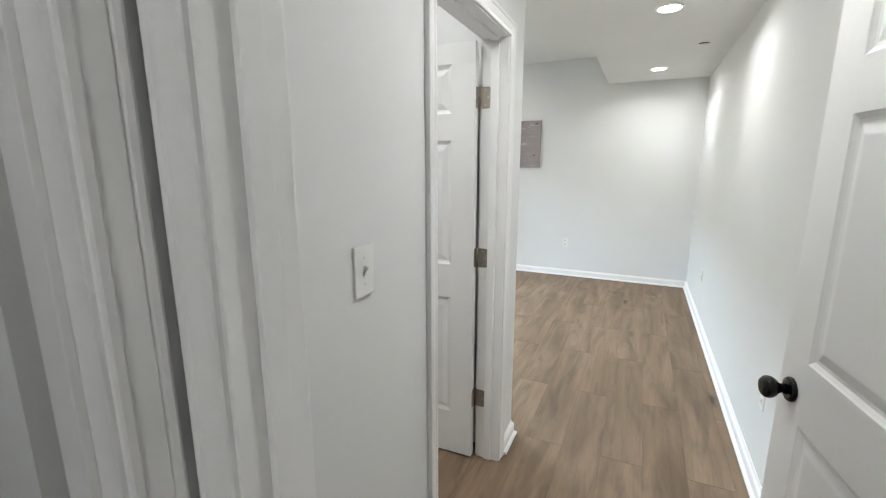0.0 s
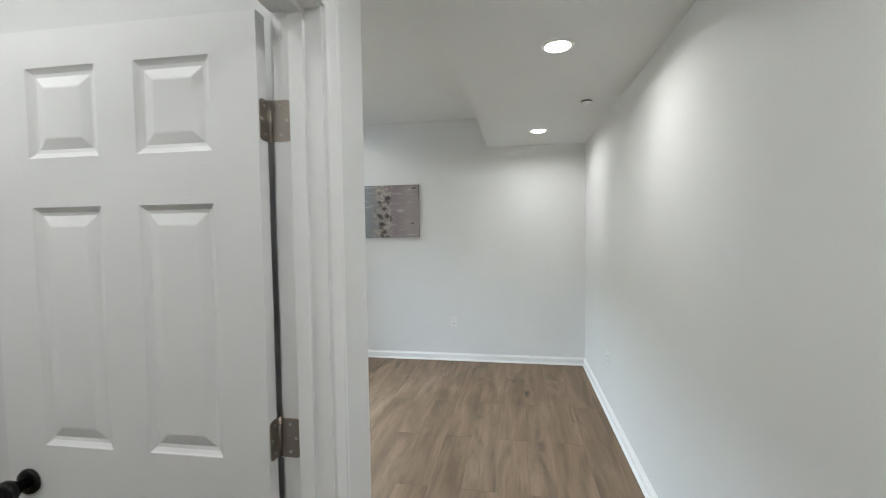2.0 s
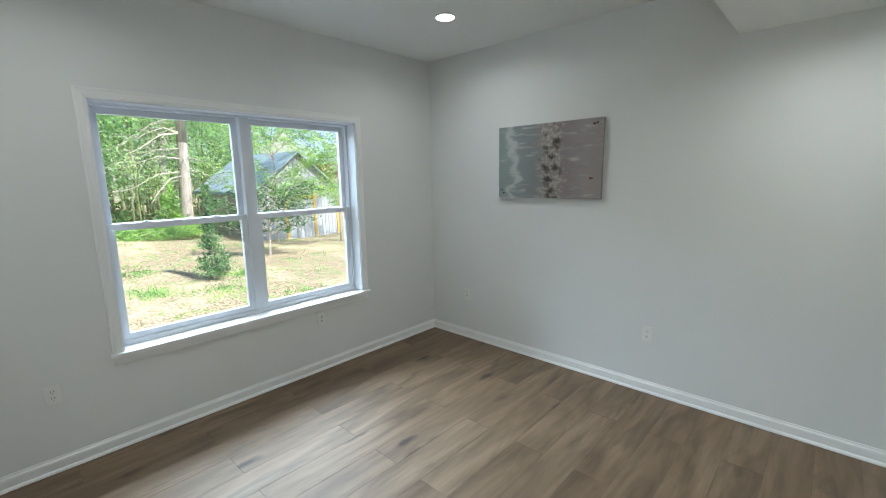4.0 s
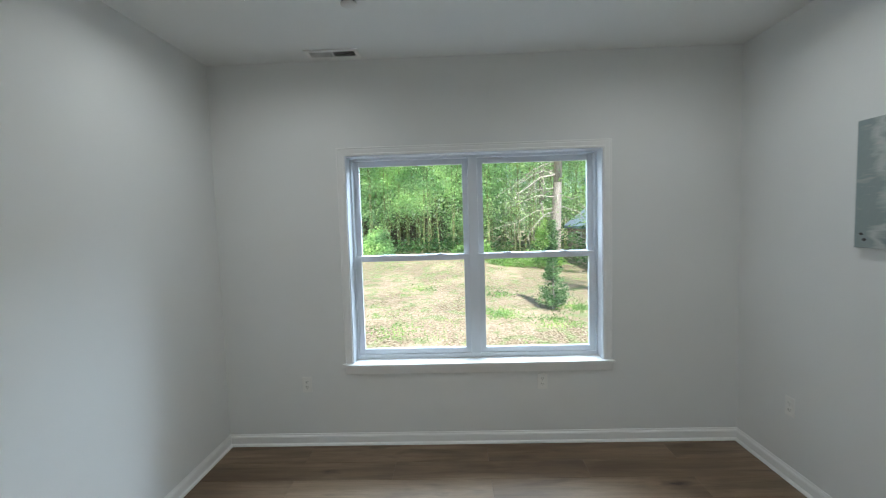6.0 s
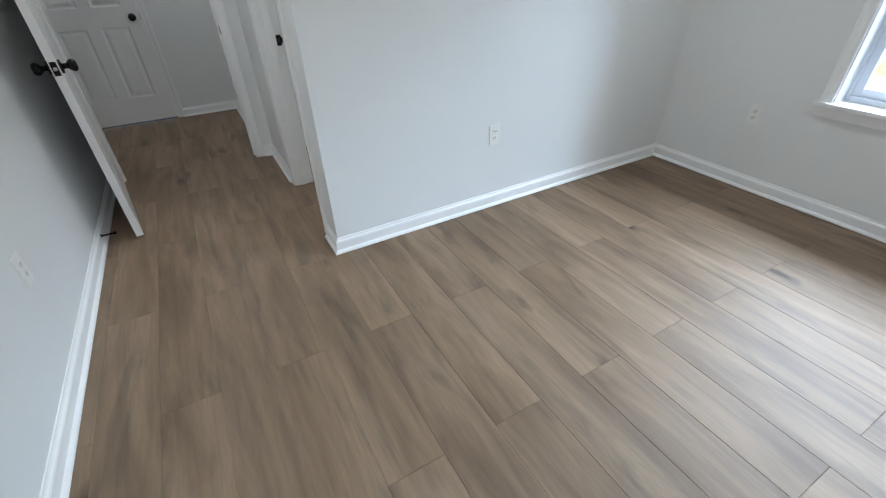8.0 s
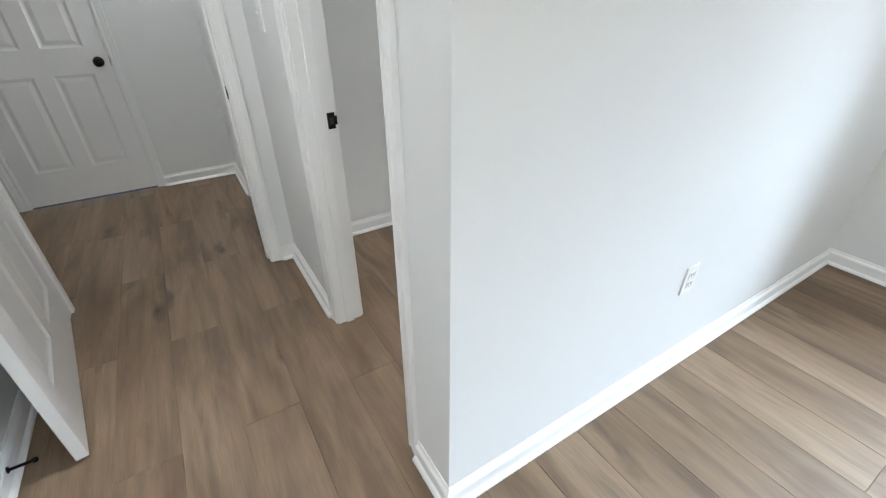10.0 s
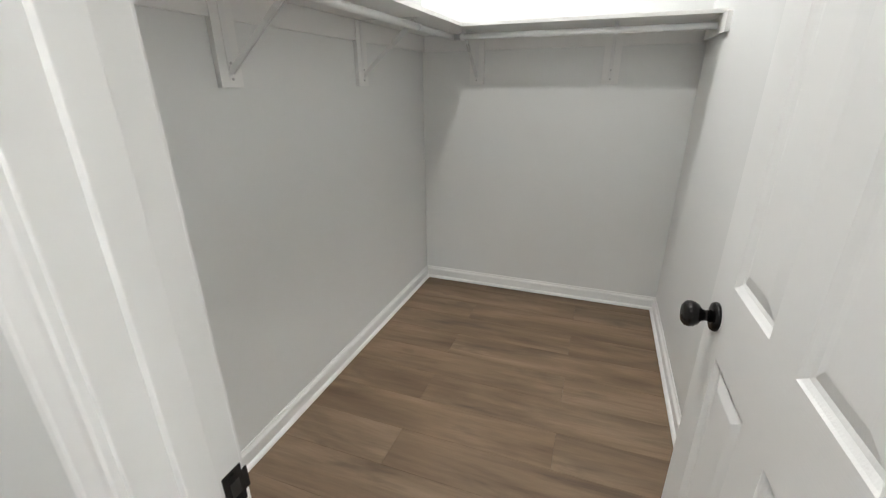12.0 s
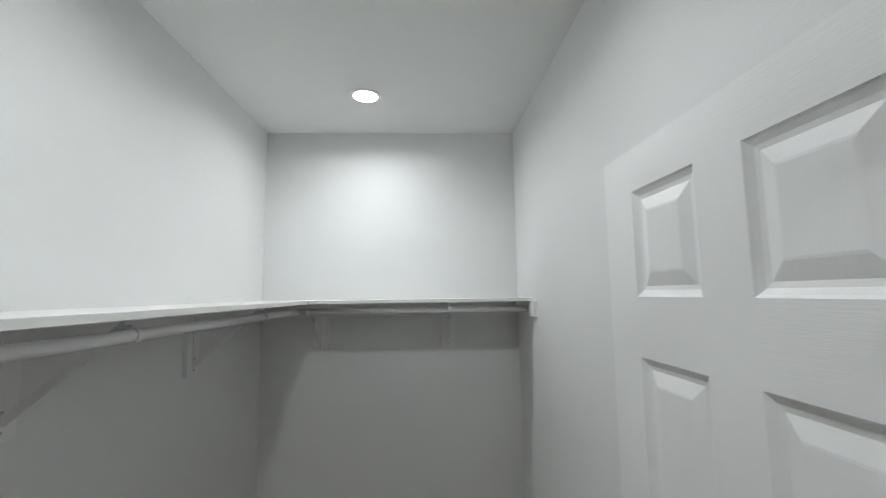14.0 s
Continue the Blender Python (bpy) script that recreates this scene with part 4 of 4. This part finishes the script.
# undergrowth at the bamboo's foot
pts = []
for i in range(70):
    y = rng.uniform(-9, 9)
    x = -21.9 - abs(rng.normal(0, 0.7))
    c = np.array([x, y, ground_z(x, y) + 0.25])
    pts.append(c + rng.normal(0, 1, (90, 3)) * np.array([0.35, 0.5, 0.28]))
under = foliage("undergrowth", np.concatenate(pts), 0.2, 0.04, M_BUSH, rng, droop=-0.2)
tagged(under, "low dark leafy undergrowth at the foot of the bamboo", "undergrowth", kind="stuff")


def tuft_points(n, x0, x1, y0, y1, clumps, spread, rng):
    out = []
    for _ in range(clumps):
        cx, cy = rng.uniform(x0, x1), rng.uniform(y0, y1)
        k = max(4, int(n * rng.uniform(0.4, 1.5)))
        xy = np.stack([cx + rng.normal(0, spread, k), cy + rng.normal(0, spread * 1.3, k)], 1)
        out += [(x, y, ground_z(x, y)) for x, y in xy]
    return out


grass = foliage("grass", tuft_points(34, -21, -6.5, -8, 11, 260, 0.20, rng), 0.075, 0.008, M_BRIGHT, rng, droop=-1.0)
tagged(grass, "scattered bright green grass tufts on the dry lawn", "grass", kind="stuff")
straw_m = painted("straw", (0.52, 0.43, 0.27), 0.9, spread=0.25)
me = leaves_mesh("dry_grass", np.array([(x, y, ground_z(x, y)) for x, y in rng.uniform((-21, -8), (-6.5, 11), (14000, 2))]), 0.07, 0.006, rng, -0.5)
me.materials.append(straw_m)
tagged(new("dry_grass", me), "dry straw-coloured grass blades over the lawn", "grass", kind="stuff")
clover = []
for cx, cy, rx, ry, n in ((-11.2, 4.9, 0.5, 0.45, 420), (-13.6, 5.2, 0.4, 0.4, 200), (-10.6, 6.3, 0.5, 0.5, 350), (-9.2, 7.6, 0.5, 0.7, 350), (-12.0, 7.2, 0.5, 0.6, 500), (-14.5, 2.6, 0.6, 0.5, 220), (-9.8, 2.4, 0.5, 0.5, 160)):
    xy = np.stack([cx + rng.normal(0, rx, n) * 0.6, cy + rng.normal(0, ry, n) * 0.6], 1)
    clover += [(x, y, ground_z(x, y)) for x, y in xy]
tagged(foliage("weeds", clover, 0.085, 0.015, M_BRIGHT, rng, droop=-0.8), "bright green patches of weeds on the lawn", "weeds", kind="stuff")


def mound(name, cx, cy, rx, ry, h, n, length, width, material, label, category):
    """A low leafy bank or bush."""
    a = rng.normal(0, 1, (n, 3))
    a /= np.linalg.norm(a, axis=1)[:, None]
    a *= rng.uniform(0.55, 1.05, n)[:, None] ** 0.5
    p = [(cx + rx * u, cy + ry * v, ground_z(cx, cy) + abs(w) * h * (1 + 0.25 * math.sin(5 * u + 3 * v))) for u, v, w in a]
    return tagged(foliage(name, p, length, width, material, rng, droop=-0.2), label, category)


mound("ground_cover", -19.6, 7.0, 1.0, 1.9, 0.55, 5200, 0.16, 0.022, M_BRIGHT, "low bank of bright green ground cover by the pine", "ground cover")
mound("bush", -20.6, 4.6, 0.6, 1.0, 0.75, 2200, 0.2, 0.035, M_BRIGHT, "rounded yellow-green bush before the bamboo", "bush")
mound("bush", -21.3, -0.2, 0.5, 0.9, 1.3, 2200, 0.2, 0.03, M_BAMBOO, "leafy bush at the edge of the bamboo", "bush")
mound("bush", -22.3, 8.3, 0.5, 0.5, 1.9, 1800, 0.18, 0.03, M_BRIGHT, "yellow-green shrub at the foot of the pine", "bush")

# small conifer on the lawn
cx, cy = -11.9, 6.50
cz = ground_z(cx, cy)
conifer = thing("conifer", pose(cx, cy, cz), "small dark green cone-shaped conifer on the lawn", "tree")
bm = bmesh.new()
limb(bm, [(0, 0, -0.05), (0.02, 0, 1.2), (0.0, 0.02, 2.5)], 0.038, 0.008)
needles = []
for k in range(92):
    f = rng.uniform(0.03, 1.0) ** 1.15
    a = 2.4 * k + rng.uniform(-0.4, 0.4)
    rr = (0.43 * (1 - f / 0.62) if f < 0.45 else 0.118 * (1.0 - f) / 0.55) + 0.045
    rr *= rng.uniform(0.7, 1.25)
    tip = np.array([rr * math.cos(a), rr * math.sin(a), 2.45 * f + 0.35 * rr])
    limb(bm, [(0, 0, 2.45 * f), tuple(tip)], 0.010, 0.003, 4)
    along = rng.uniform(0.25, 1.1, 46)[:, None]
    needles.append(np.array([0, 0, 2.45 * f]) + (tip - np.array([0, 0, 2.45 * f])) * along + rng.normal(0, 0.035, (46, 3)))
part("trunk", bm, M_BARK, conifer)
foliage("crown", np.concatenate(needles), 0.10, 0.016, M_CONIFER, rng, conifer, droop=-0.6)


# pine with dead lower branches
def pine(x, y, r, h, lean, dead, label):
    z0 = ground_z(x, y)
    e = thing("pine_tree", pose(x, y, z0), label, "tree", "pines by the bamboo")
    bm = bmesh.new()
    limb(bm, [(0, 0, -0.2), (lean * 0.1, lean * 0.12, 1.2), (lean * 0.4, lean * 0.4, 4), (lean, lean, h)], r, r * 0.55, 14)
    part("trunk", bm, M_BARK, e)
    for k in range(dead):
        f = rng.uniform(0.22, 0.62)
        a = rng.uniform(-2.1, -0.9) if rng.random() < 0.75 else rng.uniform(0, 6.28)
        ln = rng.uniform(1.2, 3.4)
        s = Vector((lean * f, lean * f, h * f))
        dv = Vector((math.cos(a), math.sin(a), rng.uniform(-0.75, 0.15)))
        p1 = s + dv * ln * 0.4 + Vector((0, 0, 0.18))
        p2 = s + dv * ln * 0.75 + Vector((0, 0, -0.10))
        p3 = s + dv * ln + Vector((0, 0, -0.5 * rng.random()))
        bm = bmesh.new()
        limb(bm, [s, p1, p2, p3], rng.uniform(0.025, 0.045), 0.006, 6)
        for q in range(6):
            b0 = p1.lerp(p3, rng.random())
            tw = Vector((rng.normal(0, 0.3), rng.normal(-0.15, 0.35), rng.normal(-0.25, 0.25)))
            limb(bm, [b0, b0 + tw, b0 + tw * 1.7 + Vector((0, 0, -0.15))], 0.010, 0.003, 4)
        part("dead_branch", bm, M_DEAD, e, "bare grey dead branch")
    n = 5200
    c = rng.normal(0, 1, (n, 3)) * np.array([1.9, 1.9, 1.2]) + np.array([lean, lean, h * 0.98])
    foliage("crown", c, 0.22, 0.012, M_CONIFER, rng, e, droop=0.1)
    return e


pine(-22.6, 9.05, 0.31, 10.5, 0.35, 26, "tall grey-barked pine with bare dead lower branches")
pine(-23.4, 8.45, 0.17, 10.0, 0.20, 8, "slim grey-barked pine beside the larger one")
pine(-27.0, -5.6, 0.26, 12.0, 0.2, 3, "tall pine beyond the fence")


# broadleaf branches before the barn
def small_tree(x, y, h, spread, n, material, label):
    z0 = ground_z(x, y)
    e = thing("young_tree", pose(x, y, z0), label, "tree")
    bm = bmesh.new()
    limb(bm, [(0, 0, -0.1), (0.05, 0.03, h * 0.4), (0.0, 0.1, h * 0.9)], 0.05, 0.012)
    pts = []
    for k in range(22):
        f = rng.uniform(0.35, 1.0)
        a = rng.uniform(0, 6.28)
        end = Vector((spread * math.cos(a), spread * math.sin(a), h * f + 0.25 * spread))
        limb(bm, [(0.02, 0.05, h * f * 0.8), end * 0.55 + Vector((0, 0, h * f * 0.38)), end], 0.018, 0.004, 5)
        for j in range(n // 22):
            t = rng.uniform(0.25, 1.05)
            pts.append((end.x * t + rng.normal(0, 0.14), end.y * t + rng.normal(0, 0.14), h * f * 0.8 + (end.z - h * f * 0.8) * t + rng.normal(0, 0.10)))
    part("trunk", bm, M_BARK, e)
    foliage("crown", pts, 0.17, 0.022, material, rng, e, droop=0.2)
    return e


small_tree(-14.0, 9.0, 2.0, 1.5, 2600, M_BUSH, "young feathery green tree on the lawn before the barn")
small_tree(-16.6, 10.6, 5.0, 2.4, 5200, M_BRIGHT, "thin light green tree in front of the barn")
small_tree(-16.0, 13.2, 5.0, 2.4, 4200, M_BRIGHT, "thin light green tree beside the barn")
small_tree(-26.0, 12.9, 6.4, 1.6, 2200, M_BUSH, "dark leafy tree behind the barn")


# barn with gable roof, and the house behind it
def barn():
    e = thing("barn", pose(-20.73, 12.27, -1.4, 0, 0, 95), "weathered grey board barn with steep gable roof and yellow trim", "barn")
    w, d, hz = 2.2, 2.55, 2.45
    prof = [(-w, 0), (-w, hz), (0, hz + 1.75), (w, hz), (w, 0)]
    bm = bmesh.new()
    fr = [bm.verts.new((x, -d, z)) for x, z in prof]
    bk = [bm.verts.new((x, d, z)) for x, z in prof]
    bm.faces.new(fr)
    bm.faces.new(bk[::-1])
    for i in range(len(prof)):
        j = (i + 1) % len(prof)
        bm.faces.new((fr[i], fr[j], bk[j], bk[i]))
    part("wall", bm, M_SIDE_WALL, e)
    for i in range(1, 3):
        (x0, z0), (x1, z1) = prof[i], prof[i + 1]
        bm = bmesh.new()
        o = 0.07
        q = []
        for y in (-d - 0.22, d + 0.22):
            for x, z in ((x0, z0), (x1, z1), (x1, z1 + o), (x0, z0 + o)):
                q.append(bm.verts.new((x * 1.06, y, z + 0.03 - (0.07 if z == hz else 0.0))))
        for f in ((0, 1, 2, 3), (7, 6, 5, 4), (0, 4, 5, 1), (1, 5, 6, 2), (2, 6, 7, 3), (3, 7, 4, 0)):
            bm.faces.new([q[k] for k in f])
        part("roof", bm, M_ROOF, e)

    def top_at(x):
        return hz + 1.75 * (1 - abs(x) / w)
    for i in range(22):
        x = -w + i * 0.2
        boxes("siding_board", M_SIDING, (x + 0.006, x + 0.194, -d - 0.022, -d, 0.05, min(top_at(x), top_at(x + 0.2)) - 0.02), parent=e)
    for x in (-w - 0.02, -0.75, 0.75, w - 0.11):
        boxes("trim_post", M_YELLOW, (x, x + 0.13, -d - 0.05, -d - 0.022, 0.1, hz - 0.05), parent=e)
    boxes("trim_beam", M_YELLOW, (-0.95, 0.98, -d - 0.055, -d - 0.024, hz - 0.30, hz - 0.16), parent=e)
    side = boxes("window", M_PALE, (-w - 0.05, -w, 0.55, 1.15, hz - 0.75, hz - 0.22), parent=e)
    boxes("pane", M_DARK, (-w - 0.06, -w - 0.045, 0.61, 1.09, hz - 0.69, hz - 0.28), parent=side)
    boxes("downpipe", M_PALE, (-w - 0.07, -w, -0.35, -0.28, 0.1, hz - 0.1), parent=e)
    return e


barn()


def house():
    e = thing("house", pose(-33.0, 19.5, -1.2, 0, 0, 62), "brick house with blue-grey roof behind the barn", "house")
    boxes("wall", M_BRICK, (-5.5, 5.5, -3.5, 3.5, 0, 4.2), parent=e)
    for s in (-1, 1):
        bm = bmesh.new()
        q = [bm.verts.new(c) for c in ((-6, s * 4.0, 4.0), (6, s * 4.0, 4.0), (6, 0, 7.0), (-6, 0, 7.0), (-6, s * 4.0, 4.15), (6, s * 4.0, 4.15), (6, 0, 7.15), (-6, 0, 7.15))]
        for f in ((0, 1, 2, 3), (7, 6, 5, 4), (0, 4, 5, 1), (1, 5, 6, 2), (2, 6, 7, 3), (3, 7, 4, 0)):
            bm.faces.new([q[k] for k in f])
        part("roof", bm, M_ROOF, e)
    bm = bmesh.new()
    g = [bm.verts.new(c) for c in ((-1.8, -4.3, 4.2), (1.8, -4.3, 4.2), (0, -4.3, 6.4), (-1.8, 0, 4.2), (1.8, 0, 4.2), (0, 0, 6.4))]
    for f in ((0, 1, 2), (3, 5, 4), (0, 2, 5, 3), (1, 4, 5, 2)):
        bm.faces.new([g[k] for k in f])
    part("gable", bm, M_PALE, e, "pale gable")
    for x in (-4.2, -2.6, 2.6, 4.2):
        wd = boxes("window", M_PALE, (x - 0.5, x + 0.5, -3.56, -3.5, 1.3, 2.9), parent=e)
        boxes("pane", M_DARK, (x - 0.42, x + 0.42, -3.58, -3.56, 1.38, 2.82), parent=wd)
    return e


house()

# pale shed and fence to the south
shed = thing("shed", pose(-24.6, -4.9, ground_z(-24.6, -4.9), 0, 0, 90), "pale grey garden shed beside the fence", "shed")
boxes("wall", M_PALE, (-2.0, 1.3, -1.5, 1.5, -0.3, 2.6), parent=shed)
boxes("roof", M_FENCE, (-2.3, 1.6, -1.9, 1.9, 2.6, 2.75), parent=shed, bevel=0.02)
boxes("corner_board", M_TRIM, (1.2, 1.32, -1.53, -1.40, -0.3, 2.6), parent=shed)
fence = thing("fence", pose(0, 0, 0), "old dark wooden board fence by the bamboo", "fence")
for i in range(60):
    y = -3.5 + 0.11 * i
    zz = ground_z(-25.5, y)
    boxes("board", M_FENCE, (-25.52, -25.49, y, y + 0.10, zz, zz + 1.75 + 0.03 * math.sin(i * 2.3)), parent=fence)
for y in np.arange(-3.5, 3.2, 2.2):
    zz = ground_z(-25.6, float(y))
    boxes("post", M_FENCE, (-25.62, -25.52, float(y), float(y) + 0.1, zz, zz + 1.85), parent=fence)
slab_z = ground_z(-20.4, -2.3)
paving = boxes("paving_slab", M_STONE, (-20.9, -20.0, -2.7, -2.0, slab_z - 0.02, slab_z + 0.06), bevel=0.01)
tagged(paving, "pale broken paving slab lying on the lawn", "paving slab", "loose slabs")
paving = boxes("paving_slab", M_STONE, (-19.8, -19.3, -1.9, -1.3, slab_z - 0.08, slab_z + 0.01), bevel=0.01)
tagged(paving, "small pale paving slab lying on the lawn", "paving slab", "loose slabs")

# ---- floor planks ----
PW, PL, PX, PY = 0.1967, 1.255, -1.788, 1.4705
floor = thing("floor", pose(0, 0, 0), "grey-brown oak-look plank floor", "floor", kind="structure")
plank_meshes = {}


def plank_mesh(w, l):
    key = (round(w, 3), round(l, 3))
    if key not in plank_meshes:
        b, t = 0.0010, 0.009
        rings = [[(0, 0, -t), (w, 0, -t), (w, l, -t), (0, l, -t)], [(0, 0, -b), (w, 0, -b), (w, l, -b), (0, l, -b)], [(b, b, 0), (w - b, b, 0), (w - b, l - b, 0), (b, l - b, 0)]]
        verts = [v for r in rings for v in r]
        faces = [(8, 9, 10, 11)]
        for k in (0, 4):
            faces += [(k + i, k + (i + 1) % 4, k + 4 + (i + 1) % 4, k + 4 + i) for i in range(4)]
        me = bpy.data.meshes.new("plank")
        me.from_pydata(verts, [], faces)
        me.materials.append(M_PLANK)
        plank_meshes[key] = me
    return plank_meshes[key]


def lay(x0, x1, y0, y1):
    k = math.floor((x0 - PX) / PW)
    while PX + k * PW < x1 - 0.004:
        a0, a1 = max(x0, PX + k * PW), min(x1, PX + (k + 1) * PW)
        j = PY + (PL / 2 if k % 2 else 0.0)
        n = math.floor((y0 - j) / PL)
        while j + n * PL < y1 - 0.004:
            c0, c1 = max(y0, j + n * PL), min(y1, j + (n + 1) * PL)
            if a1 - a0 > 0.004 and c1 - c0 > 0.004:
                ob = new("plank", plank_mesh(a1 - a0 - 0.0006, c1 - c0 - 0.0006))
                ob.location = (a0 + 0.0003, c0 + 0.0003, 0)
                ob.parent = floor
            n += 1
        k += 1


XK = PX + 6 * PW
lay(XW, XK, YN, YB)
lay(XK, XR, LY, YB)
lay(CX, XK, CY0, CY1)
lay(XR, 1.25, LY, PY0)
lay(-1.8, XK, -1.4, CY0 - 0.15)
